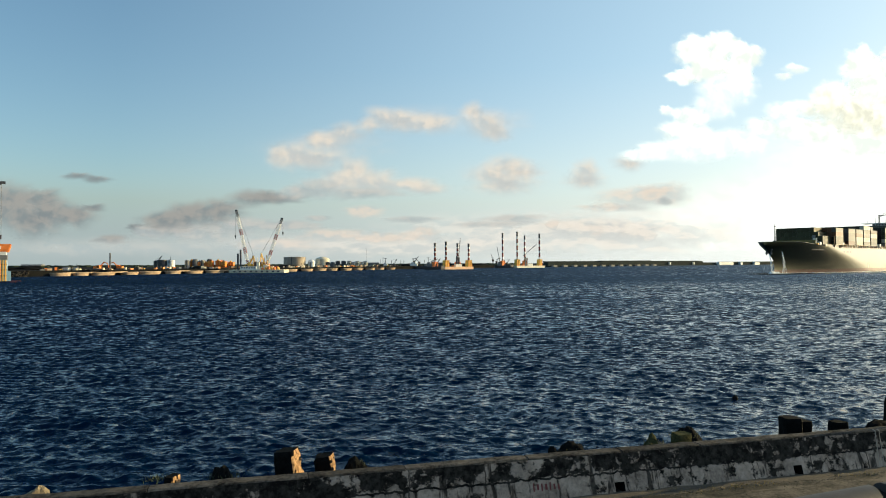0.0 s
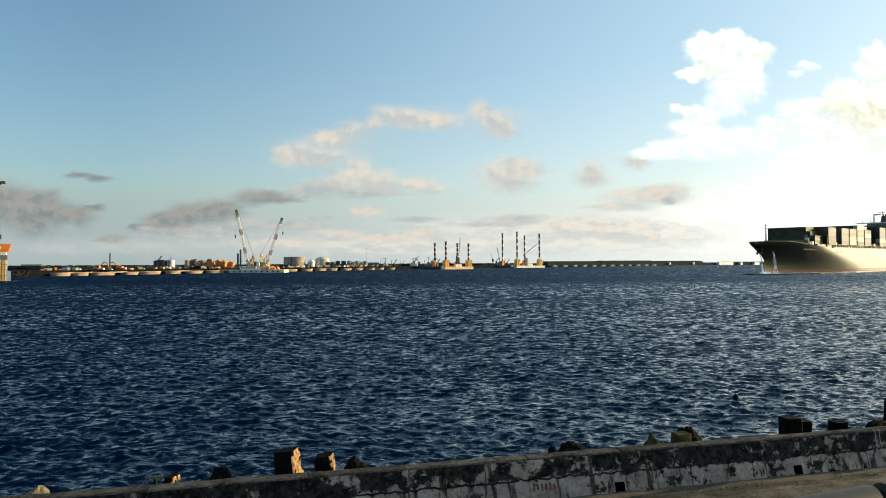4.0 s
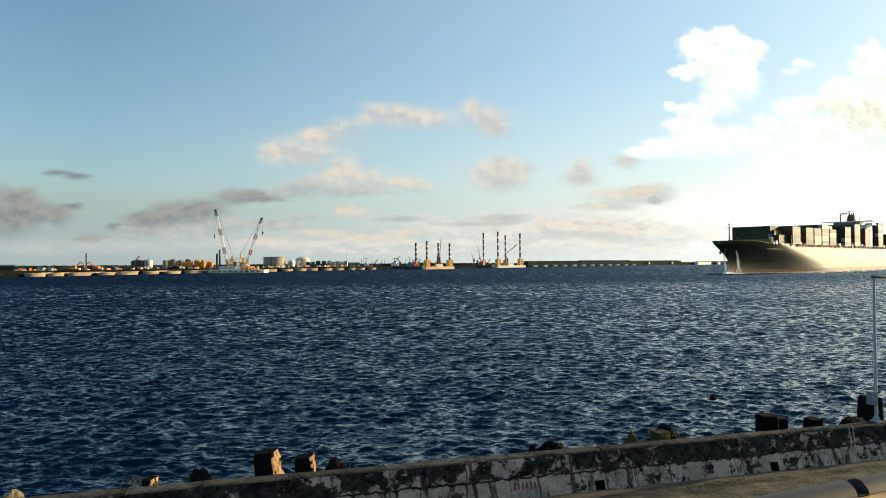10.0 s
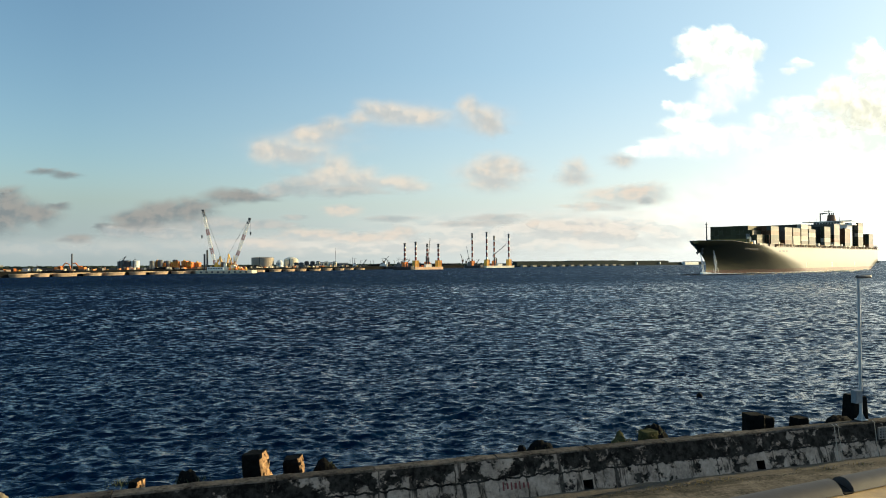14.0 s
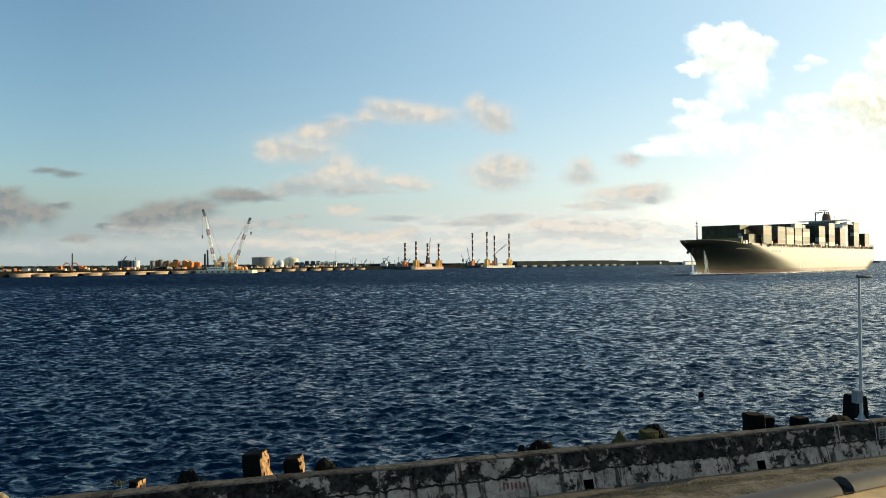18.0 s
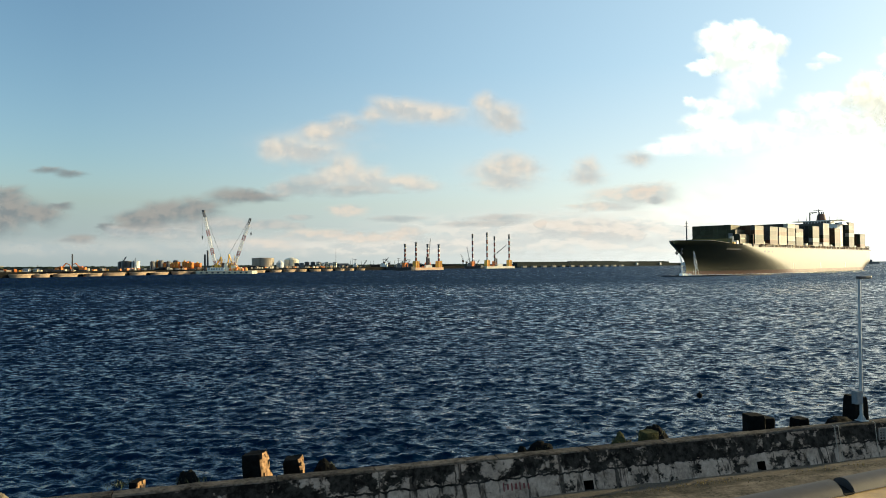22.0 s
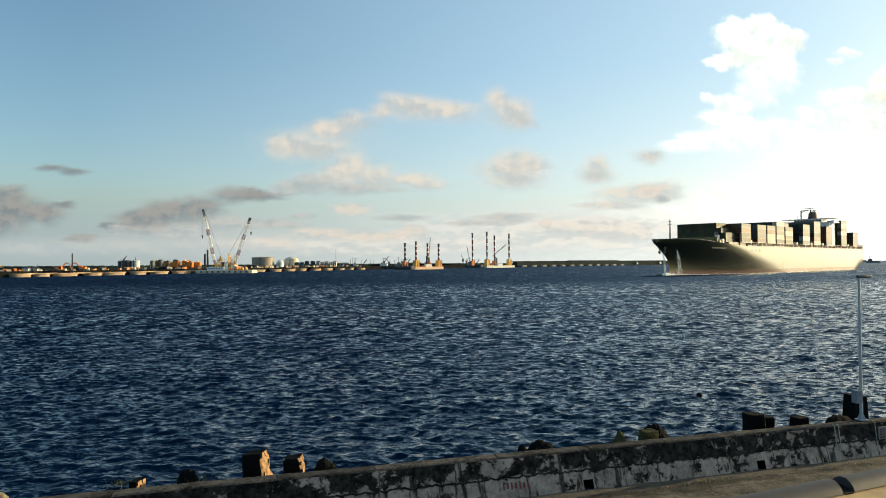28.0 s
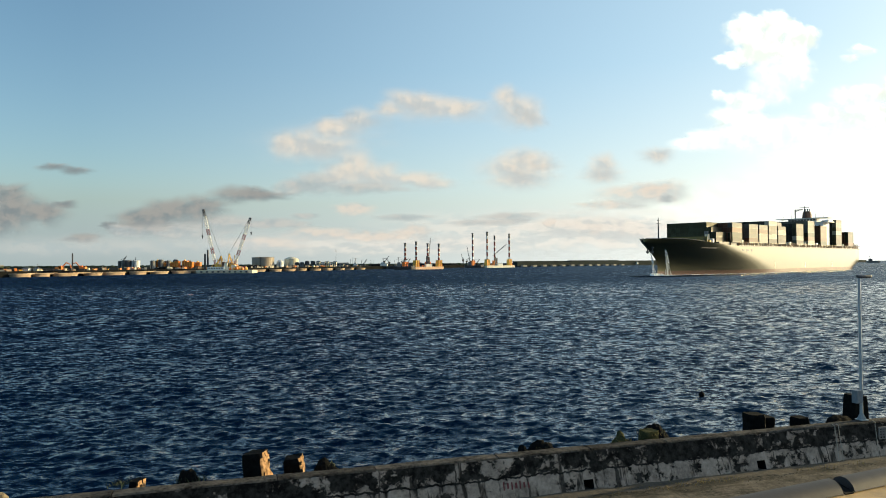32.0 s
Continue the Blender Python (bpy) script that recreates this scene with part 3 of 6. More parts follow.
def ground():
    s = Shape()
    # road on the land side of the wall, reaching far behind the terrace
    a, b = W0 + WD * -900 + WN * 0.1, W0 + WD * 900 + WN * 0.1
    c, d = b - WN * 1500, a - WN * 1500
    s.add([(a.x, a.y, 1.4), (b.x, b.y, 1.4), (c.x, c.y, 1.4), (d.x, d.y, 1.4)], [(0, 3, 2, 1)])
    part("ground", s, ROAD)
    tagged(bpy.data.objects["ground"], "sandy worn concrete road along the sea wall", "road", kind="structure")
    # rubble slope under the armour blocks
    r = Shape()
    rnd = random.Random(9)
    rows = []
    for off, z in ((0.0, 1.25), (0.9, 1.25), (2.6, 1.0), (4.5, 0.2), (7.0, -1.2), (9.0, -2.6)):
        rows.append([W0 + WD * x + WN * (off + rnd.uniform(-.1, .1)) + Vector((0, 0, z + rnd.uniform(-.08, .08))) for x in range(-40, 90, 1)])
    r.rings(rows, closed=False)
    part("rubble_slope", r, ROCK_SHADE)
    tagged(bpy.data.objects["rubble_slope"], "dark wet rubble slope outside the sea wall", "slope", kind="structure")


ground()


def place_on_wall(x, off, z):
    p = W0 + WD * x + WN * off
    return Vector((p.x, p.y, z))


# ---- armour blocks and rocks behind the wall ----
def armour_block(name, x, off, w, d, top, mat, label, lean=0.0, turn=0.0, taper=0.8, seed=0, rough=0.05, lit_side=None):
    """A chipped concrete armour block standing on the rubble; x, off in the wall's frame."""
    rnd = random.Random(seed)
    z0 = 1.0
    h = top - z0
    s = Shape()
    n, k = 16, 40
    rings = []
    for i in range(n):
        t = i / (n - 1)
        q = 1 + (taper - 1) * t
        e = 0.94 if i == n - 1 else 1.0
        ring = []
        for j in range(k):
            a = 2 * math.pi * (j + 0.5) / k
            ca, sa = math.cos(a), math.sin(a)
            p = 7.0
            rr = (abs(ca) ** p + abs(sa) ** p) ** (-1 / p)
            v = Vector((ca * rr * w / 2 * q * e, sa * rr * d / 2 * q * e, h * t))
            nz = noise.noise(Vector((v.x * 2.3 + seed * 7.1, v.y * 2.3, v.z * 2.3)))
            nf = noise.noise(Vector((v.x * 9 + seed, v.y * 9, v.z * 9)))
            g = 1 + nz * rough * 2.6 + nf * rough * 0.9
            v.x, v.y = v.x * g, v.y * g
            v.x += rnd.uniform(-rough, rough) * 0.22
            v.z += rnd.uniform(-rough, rough) * 0.25 if i == n - 1 else 0
            ring.append(v)
        rings.append(ring)
    s.rings(rings)
    if lit_side:
        # the +x side is coloured as sunlit, the rest as shaded
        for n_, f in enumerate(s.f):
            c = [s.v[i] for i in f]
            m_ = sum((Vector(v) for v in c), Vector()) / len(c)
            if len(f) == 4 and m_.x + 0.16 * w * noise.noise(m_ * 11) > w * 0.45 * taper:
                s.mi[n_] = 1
    ob = part(name, s, [mat, lit_side] if lit_side else mat, smooth=False)
    p = place_on_wall(x, off, z0)
    ob.matrix_basis = pose(p.x, p.y, p.z, 0, lean, 17.0 + turn)
    return tagged(ob, label, "rock" if mat is ROCK_SHADE else "concrete block", group="armour blocks outside the wall")


def boulder(name, x, off, w, d, top, mat, label, seed):
    rnd = random.Random(seed)
    bm = bmesh.new()
    bmesh.ops.create_icosphere(bm, subdivisions=4, radius=1.0)
    z0 = 1.05
    h = (top - z0)
    for v in bm.verts:
        n1 = noise.noise(v.co * 1.4 + Vector((seed, 0, 0)))
        n2 = noise.noise(v.co * 5.0 + Vector((0, seed, 0)))
        v.co *= 1 + 0.28 * n1 + 0.10 * n2
        v.co = Vector((v.co.x * w / 2, v.co.y * d / 2, max(v.co.z, -0.8) * h / 1.8 + h * 0.45))
    me = bpy.data.meshes.new(name)
    bm.to_mesh(me)
    bm.free()
    me.materials.append(mat)
    ob = new(name, me)
    p = place_on_wall(x, off, z0)
    ob.matrix_basis = pose(p.x, p.y, p.z, 0, 0, 17 + rnd.uniform(-30, 30))
    return tagged(ob, label, "rock", group="armour blocks outside the wall")


boulder("boulder", -0.90, 1.0, 0.74, 0.6, 2.20, BLOCK, "pale sunlit boulder lying against the sea wall", 3)
armour_block("armour_block", 1.97, 0.9, 0.26, 0.4, 2.29, ROCK_SHADE, "low dark armour block with a sunlit corner put in by colour", 0, -28, 0.9, 5, 0.03, SUNLIT_FACE)
boulder("boulder", 3.05, 0.95, 0.66, 0.6, 2.33, ROCK_SHADE, "dark boulder covered with dry weed", 8)
armour_block("armour_block", 4.76, 0.95, 0.60, 0.70, 2.67, ROCK_SHADE, "dark armour block with one side coloured pale as if sunlit", -7, -24, 0.80, 11, 0.06, SUNLIT_FACE)
armour_block("armour_block", 5.66, 1.6, 0.54, 0.6, 2.30, ROCK_SHADE, "dark armour block with one side coloured pale as if sunlit", -7, -14, 0.80, 15, 0.06, SUNLIT_FACE)
boulder("boulder", 6.38, 1.9, 0.74, 0.6, 2.06, ROCK_SHADE, "dark rounded rock with weed on top", 21)
boulder("boulder", 11.55, 0.9, 0.40, 0.5, 2.24, ROCK_SHADE, "small pale rock beside the wall", 24)
boulder("boulder", 12.10, 1.0, 0.92, 0.7, 2.31, ROCK_SHADE, "dark rounded rock with weed on top", 27)
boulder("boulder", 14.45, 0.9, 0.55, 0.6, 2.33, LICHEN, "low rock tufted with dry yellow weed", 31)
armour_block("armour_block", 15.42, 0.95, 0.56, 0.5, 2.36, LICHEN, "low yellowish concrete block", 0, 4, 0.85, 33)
boulder("boulder", 16.20, 1.8, 0.9, 0.9, 2.24, ROCK_SHADE, "dark rounded rock with weed on top", 36)
armour_block("armour_block", 19.84, 1.8, 0.56, 0.6, 2.35, ROCK_SHADE, "upright square concrete armour block in shade", 0, -14, 0.93, 41, 0.03, DIM_LIT_FACE)
armour_block("armour_block", 20.38, 1.95, 0.40, 0.6, 2.20, ROCK_SHADE, "upright dark concrete armour block", 0, -4, 0.96, 43, 0.03)
armour_block("armour_block", 21.64, 1.8, 0.50, 0.5, 2.11, ROCK_SHADE, "low dark armour block", 0, 2, 0.85, 47, 0.04)
armour_block("armour_block", 23.14, 1.25, 0.36, 0.5, 2.84, ROCK_SHADE, "tall dark armour block behind the lamp post", 3, 4, 0.86, 51, 0.03)
armour_block("armour_block", 23.62, 1.25, 0.36, 0.5, 2.78, ROCK_SHADE, "tall dark armour block behind the lamp post", -3, -5, 0.84, 53, 0.03)


def lamp_post():
    base = place_on_wall(22.08, -0.12, 2.4)
    t = thing("lamp_post", pose(base.x, base.y, base.z, 0, 0, 17), "slim grey steel lamp post bolted on the sea wall", "lamp post")
    s = Shape().lathe(0, 0, [(0.052, 0.02), (0.047, 0.3), (0.041, 2.0), (0.036, 4.28)], 14)
    part("pole", s, GALV, t, smooth=True)
    s = Shape().box(-0.13, 0.13, -0.13, 0.13, 0, 0.025)
    part("base_plate", s, GALV, t)
    for a in range(4):
        g = Shape()
        m = pose(0, 0, 0, 0, 0, 45 + 90 * a)
        v = [m @ Vector(c) for c in ((0.05, -0.006, 0.025), (0.125, -0.006, 0.025), (0.05, -0.006, 0.18), (0.05, 0.006, 0.025), (0.125, 0.006, 0.025), (0.05, 0.006, 0.18))]
        g.add(v, [(0, 1, 2), (5, 4, 3), (0, 3, 4, 1), (1, 4, 5, 2), (2, 5, 3, 0)])
        part("gusset", g, GALV, t)
    h = Shape()
    h.rings([[(x, y * w, z) for y, z in ((-0.07, 4.25), (0.07, 4.25), (0.08, 4.29), (0.05, 4.335), (-0.05, 4.335), (-0.08, 4.29))] for x, w in ((-0.07, 0.6), (0.0, 0.8), (0.2, 1.0), (0.42, 0.9), (0.46, 0.6))])
    head = part("lamp_head", h, DARK, t, "dark flat lantern head")
    part("lens", Shape().box(0.16, 0.40, -0.055, 0.055, 4.235, 4.252), WHITE, head)
    b = Shape().box(-0.28, -0.05, -0.10, 0.08, 0.52, 0.90)
    bx = part("switch_box", b, BOX_STEEL, t, "pale grey switch box")
    part("box_lid", Shape().box(-0.27, -0.06, -0.115, -0.101, 0.54, 0.88), BOX_STEEL, bx)
    part("bracket", Shape().box(-0.20, -0.05, 0.0, 0.04, 0.60, 0.64), DARK, t)
    return t


lamp_post()
boulder("mortar_mound", 21.6, 0.30, 1.9, 0.5, 2.42, ROCK_SHADE, "rough dark mortar mound beside the lamp post", 58)


def terrace():
    """The slab and rail that the view is taken from."""
    s = Shape().box(-6, 8, -5.0, 1.55, 5.35, 5.6)
    m = pose(0, 0, 0, 0, 0, 24)
    slab = part("terrace_slab", s, CEMENT)
    slab.matrix_basis = m
    tagged(slab, "plain concrete terrace slab above the road", "terrace", kind="structure")
    for x in (-5.5, 1, 7.5):
        for y in (-4.5, 1.2):
            part("pillar", Shape().box(x - 0.2, x + 0.2, y - 0.2, y + 0.2, 1.4, 5.35), CEMENT, slab)
    rail = thing("terrace_rail", pose(0.69, 1.76, 6.585, 0, 0, 24), "broad grey and varnished wooden terrace rail in two lengths", "railing")
    cap = Shape()
    prof = [(-0.30, -0.05), (-0.30, -0.02), (-0.27, 0.0), (-0.03, 0.0), (-0.005, -0.012), (0.0, -0.03), (0.0, -0.05)]
    cap.rings([[(x + 0.48 * y, y, z) for y, z in prof] for x in (-2.6, -2.58, 3.18, 3.2)])
    part("top_board", cap, RAIL_WOOD, rail, "varnished golden wooden board")
    for x0, x1 in ((-2.6, 0.395), (0.43, 3.2)):
        st = Shape()
        prof = [(-0.102, 0.002), (-0.094, 0.013), (-0.080, 0.021), (-0.062, 0.025), (-0.035, 0.021), (-0.012, 0.010), (0.006, -0.008), (0.012, -0.03), (0.004, -0.03), (0.0, -0.012)]
        st.rings([[(x + 0.48 * y, y, z) for y, z in prof] for x in (x0 + 0.005, x1 - 0.005)])
        part("edge_strip", st, RAIL_METAL, rail, "rounded grey metal edge strip", smooth=True)
    # added black strip that gives the gap between the lengths its shade
    gap_fill = Shape()
    gap_fill.rings([[(x + 0.48 * y, y, z) for y, z in ((-0.104, -0.004), (-0.104, 0.003), (-0.065, 0.004), (-0.015, 0.003), (0.010, -0.010), (0.010, -0.03), (0.001, -0.03))] for x in (0.396, 0.429)])
    part("gap_shade_strip", gap_fill, RUBBER_AND_GAP, rail, "added black strip for the shade in the rail gap")
    for x in (-2.2, -0.7, 0.435, 1.9, 3.0):
        part("post", Shape().box(x - 0.03, x + 0.03, -0.18, -0.12, -1.0, -0.05), RAIL_METAL, rail)


terrace()


# ---- container ship ----
def ship():
    t = thing("container_ship", Matrix.Identity(4), "large dark container ship under way with stacked boxes", "ship")
    LV = [-3.0, -0.2, 0.0, 1.2, 2.3, 4.5, 7.0, 9.5, 12.0, 14.0, 15.0]

    def stem(z):
        pts = [(-3, -1.5), (0, -2.0), (3, -3.0), (6, -2.6), (9, 0.0), (12, 4.5), (15, 8.0), (16.5, 9.6), (18.5, 9.2)]
        for (z0, x0), (z1, x1) in zip(pts, pts[1:]):
            if z <= z1:
                return x0 + (x1 - x0) * (z - z0) / (z1 - z0)
        return 9.2

    def stern(z):
        return -266 - 10 * min(1, max(0, (z + 2) / 9)) ** 0.6

    def half(x, z):
        u = min(1.14, max(0, z / 16))
        le = 118 + (52 - 118) * u ** 0.9
        e = min(1, max(0, (stem(z) - x) / le))
        fore = math.sin(e * math.pi / 2) ** (1.05 - 0.35 * u)
        lr = 22 + (10 - 22) * min(1, max(0, z / 8))
        g = min(1, max(0, (x - stern(z)) / lr))
        m0 = 0.70 + 0.26 * min(1, max(0, z / 6))
        aft = m0 + (1 - m0) * math.sin(g * math.pi / 2)
        return 16.1 * min(fore, aft)

    def deck(x):
        if x > -10:
            return 18.0
        if x > -26:
            return 16.7 + 1.3 * (x + 26) / 16
        if x > -60:
            return 15.0 + 1.7 * ((x + 60) / 34) ** 1.3
        return 15.0

    NS = 74
    SS = [(i / NS) ** 1.35 for i in range(NS + 1)]

    def strake(z_of, slot_mat, name, label=""):
        s = Shape()
        for side in (1, -1):
            rows = []
            for a in SS:
                row = []
                for q in z_of:
                    z = q if not callable(q) else None
                    if z is None:
                        x = stem(17) + (stern(15) - stem(17)) * a
                        z = q(x)
                    x = stem(z) + (stern(z) - stem(z)) * a
                    row.append((x, side * half(x, z), z))
                rows.append(row if side == 1 else row[::-1])
            s.rings(rows, closed=False)
        return part(name, s, slot_mat, t, label, smooth=True)

    strake([-3.0, -0.5, 0.5, 1.4, 2.2], BOOT, "boot_topping", "red-brown band at the waterline")
    top = lambda f: (lambda x: 15.0 + (deck(x) - 15.0) * f)
    strake([2.2, 3.5, 5, 6.5, 8, 9.5, 11, 12.5, 14, 15, top(0.5), top(1.0)], HULL, "hull", "dark hull with a flared bow")
    # transom
    s = Shape()
    lv = [-3, 0, 2, 4, 6, 8, 10, 12, 14, 15]
    s.rings([[(stern(z), half(stern(z), z), z) for z in lv], [(stern(z), -half(stern(z), z), z) for z in lv]], closed=False)
    part("transom", s, HULL, t)
    # deck
    s = Shape()
    rows = []
    for i in range(61):
        x = 8.8 - 284.3 * i / 60
        z = deck(x) - 1.1
        h = max(0.05, half(x, z) - 0.15)
        rows.append([(x, h, z), (x, -h, z)])
    s.rings(rows, closed=False)
    part("deck", s, DARK, t)
    # bulwark cap at the bow
    s = Shape()
    for side in (1, -1):
        pts = [Vector((x, side * half(x, deck(x)), deck(x))) for x in [9.1 - 2.7 * i for i in range(13)]]
        for a, b in zip(pts, pts[1:]):
            s.tube(a, b, 0.18, k=6)
    part("bulwark_cap", s, DARK, t)
    # foremast
    s = Shape().tube((-4.3, 0, 16.8), (-4.3, 0, 25), 0.42, 0.3).tube((-4.3, 0, 25), (-4.3, 0, 28.6), 0.24, 0.12)
    s.box(-4.9, -3.7, -0.9, 0.9, 25.6, 25.8).box(-4.7, -3.9, -0.4, 0.4, 27.0, 27.5)
    part("foremast", s, DARK, t)
    # anchor and hawse
    for side in (1, -1):
        x, z = 4.2, 12.6
        y = side * (half(x, z) + 0.35)
        s = Shape().tube((x, y, z + 1.2), (x, y, z - 1.6), 0.3, k=6)
        s.tube((x - 1.3, y, z - 0.7), (x, y, z - 1.7), 0.28, k=6).tube((x + 1.3, y, z - 0.7), (x, y, z - 1.7), 0.28, k=6)
        s.lathe(x, y * 0.97, [(0.9, z + 0.8), (0.9, z + 1.6)], 10)
        part("anchor", s, DARK, t)
    # name on the bow: pale bars for letters that cannot be read
    for i in range(9):
        x = -24.0 - i * 1.35
        z = 14.0 - i * 0.02
        y = half(x, z) + 0.06
        y2 = half(x - 0.95, z) + 0.06
        s = Shape().add([(x, y, z - 0.5), (x - 0.95, y2, z - 0.5), (x - 0.95, y2 + 0.15, z + 0.5), (x, y + 0.15, z + 0.5)], [(3, 2, 1, 0)])
        part("name_bar", s, DARK, t)
    # rail stanchions and passageway brackets along the main deck
    s = Shape()
    rail_post = Shape().box(-0.17, 0.17, -0.14, 0.14, 0, 2.4)
    rail_mesh, rust_mesh = mesh_of("stanchion", rail_post, CREAM), mesh_of("stanchion", rail_post, RUST)
    for i in range(70):
        x = -62 - i * 3.05
        part("stanchion", rail_mesh if i % 7 == 1 else rust_mesh, None, t, at=pose(x, half(x, 14.9) - 0.25, 14.95))
    part("side_rail", Shape().box(-277, -60, 15.75, 15.95, 17.1, 17.35).box(-277, -60, 15.8, 15.9, 16.1, 16.22), RUST, t)
    part("gunwale", Shape().box(-277, -60, 15.95, 16.22, 14.8, 15.45), DARK, t, "dark gunwale strip")
    vent = random.Random(19)
    for i in range(62):
        x, w, h = -62 - i * 3.42 + vent.uniform(-1, 1), vent.uniform(0.4, 1.1), vent.uniform(0.9, 2.3)
        part("deck_vent", Shape().box(x - w, x + w, 14.7, 15.6, 14.9, 14.9 + h).box(x - w * 0.6, x + w * 0.6, 14.5, 15.75, 14.9 + h, 15.1 + h), vent.choice((DARK, DARK, RUST, RUST, BOXES_BROWN, CREAM)), t)
    # containers
    L, B_, H_ = 12.19, 2.44, 2.59
    r = 0.12

    def container(s, x, y, z, slot=0, detail=True):
        """Box with recessed side panels; x, y, z: middle of the length and of the width, underside."""
        x0, x1, y0, y1, z1 = x - L / 2, x + L / 2, y - B_ / 2, y + B_ / 2, z + H_ - 0.015
        if not detail:
            return s.box(x0, x1, y0, y1, z, z1)
        v, f = [], []
        s.add([(x0, y0, z), (x1, y0, z), (x1, y1, z), (x0, y1, z), (x0, y0, z1), (x1, y0, z1), (x1, y1, z1), (x0, y1, z1)],
              [(3, 2, 1, 0), (4, 5, 6, 7), (3, 0, 4, 7)])
        for ya, d in ((y0, 0.03), (y1, -0.03)):
            o = [(x0, ya, z), (x1, ya, z), (x1, ya, z1), (x0, ya, z1)]
            q = [(x0 + 0.2, ya + d, z + 0.2), (x1 - 0.2, ya + d, z + 0.2), (x1 - 0.2, ya + d, z1 - 0.16), (x0 + 0.2, ya + d, z1 - 0.16)]
            s.add(o + q, [(0, 1, 5, 4), (1, 2, 6, 5), (2, 3, 7, 6), (3, 0, 4, 7), (4, 5, 6, 7)])
        o = [(x1, y0, z), (x1, y1, z), (x1, y1, z1), (x1, y0, z1)]
        q = [(x1 - 0.06, y0 + 0.15, z + 0.15), (x1 - 0.06, y1 - 0.15, z + 0.15), (x1 - 0.06, y1 - 0.15, z1 - 0.12), (x1 - 0.06, y0 + 0.15, z1 - 0.12)]
        s.add(o + q, [(0, 1, 5, 4), (1, 2, 6, 5), (2, 3, 7, 6), (3, 0, 4, 7), (4, 5, 6, 7)])
        return s

    pick = random.Random(77)
    kinds = [mesh_of("container", container(Shape(), 0, 0, 0), m) for m in (BOXES, BOXES_BROWN, BOXES_GREY, BOXES_WHITE)]
    some = lambda: kinds[0 if pick.random() < 0.45 else pick.choice((1, 1, 1, 2, 2, 2, 3))]
    # middle of the length, tiers on the port side, tiers inboard
    bays = [(-44.5, 4, 4), (-58.6, 4, 4), (-80.1, 4, 4), (-94.0, 4, 4), (-108.0, 5, 5), (-122.0, 4, 5), (-151.8, 5, 5), (-172.2, 6, 6), (-196.2, 5, 5), (-228.2, 7, 7), (-255.5, 4, 4)]
    base = 17.0
    for x, tp, ti in bays:
        rows = [-14.8 + 2.47 * i for i in range(13)]
        if x == -44.5:
            rows = [y for y in rows if abs(y) < 14]
        inner = Shape()
        hue = {-94.0: 3, -196.2: 1, -255.5: 1, -58.6: 1, -172.2: 2, -80.1: 2}.get(x, 0)
        for i, y in enumerate(rows):
            outer = i == len(rows) - 1
            tiers = tp if outer else ti
            if x == -44.5:
                left = len(rows) - 1 - i
                tiers = 2 if left == 0 else 3 if left <= 1 else 4
            for k in range(tiers):
                z = base + k * H_
                if outer or (x == -44.5) or (k == tiers - 1 and x > -60):
                    part("container", kinds[0] if x > -45 else kinds[hue] if pick.random() < 0.42 else some(), None, t, at=pose(x, y, z))
                else:
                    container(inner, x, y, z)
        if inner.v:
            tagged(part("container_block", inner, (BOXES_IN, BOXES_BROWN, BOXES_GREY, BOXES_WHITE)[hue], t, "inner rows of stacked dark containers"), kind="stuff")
        part("hatch_coaming", Shape().box(x - 6.4, x + 6.4, -15.2, 15.2, 13.9, 16.98), DARK, t)
        # lashing bridge behind each bay
        lb = Shape()
        for i in range(8):
            y = -15.6 + i * 31.2 / 7
            lb.box(x - 7.1, x - 6.7, y - 0.12, y + 0.12, 14.0, base + 5.0)
        lb.box(x - 7.2, x - 6.6, -15.7, 15.7, base + 2.5, base + 2.7).box(x - 7.2, x - 6.6, -15.7, 15.7, base + 5.0, base + 5.2)
        part("lashing_bridge", lb, RUST, t)
    # deckhouse
    hx0, hx1 = -217.0, -204.0
    house = part("deckhouse", Shape().box(hx0, hx1, -13.5, 13.5, 13.9, 33.0), WHITE, t, "white deckhouse block")
    for k in range(6):
        for i in range(9):
            y = -11.2 + i * 2.8
            part("window", Shape().box(hx1 - 0.05, hx1 + 0.06, y - 0.45, y + 0.45, 16.2 + k * 2.75, 17.2 + k * 2.75), GLASS, house)
    bridge = part("bridge", Shape().box(hx0 + 1, hx1 + 1.0, -17.0, 17.0, 33.0, 33.5).box(hx0 + 2, hx1 + 0.5, -9, 9, 33.5, 36.0).box(hx0 + 2, hx1 + 1.2, -17.0, 17.0, 36.0, 36.35)
                  .box(hx0 + 4, hx1 + 0.6, 14.8, 17.0, 33.5, 34.6).box(hx0 + 4, hx1 + 0.6, -17.0, -14.8, 33.5, 34.6), WHITE, t, "white navigating bridge with open wings")
    for i in range(9):
        y = -8 + i * 2.0
        part("window", Shape().box(hx1 + 0.45, hx1 + 0.58, y - 0.85, y + 0.85, 34.3, 35.6), GLASS, bridge)
    part("radar_mast", Shape().tube((-204.4, -4.5, 36), (-204.4, -4.5, 42.5), 0.42).tube((-204.4, -4.5, 42.3), (-204.4, 0.5, 42.3), 0.36, k=6).tube((-204.4, -4.5, 41), (-204.4, -1.5, 42.2), 0.18, k=6)
         .tube((-204.4, 1.5, 36), (-204.4, 1.5, 44.6), 0.28).box(-204.7, -204.1, -2.0, 4.6, 43.6, 43.9), DARK, t)
    funnel = Shape()
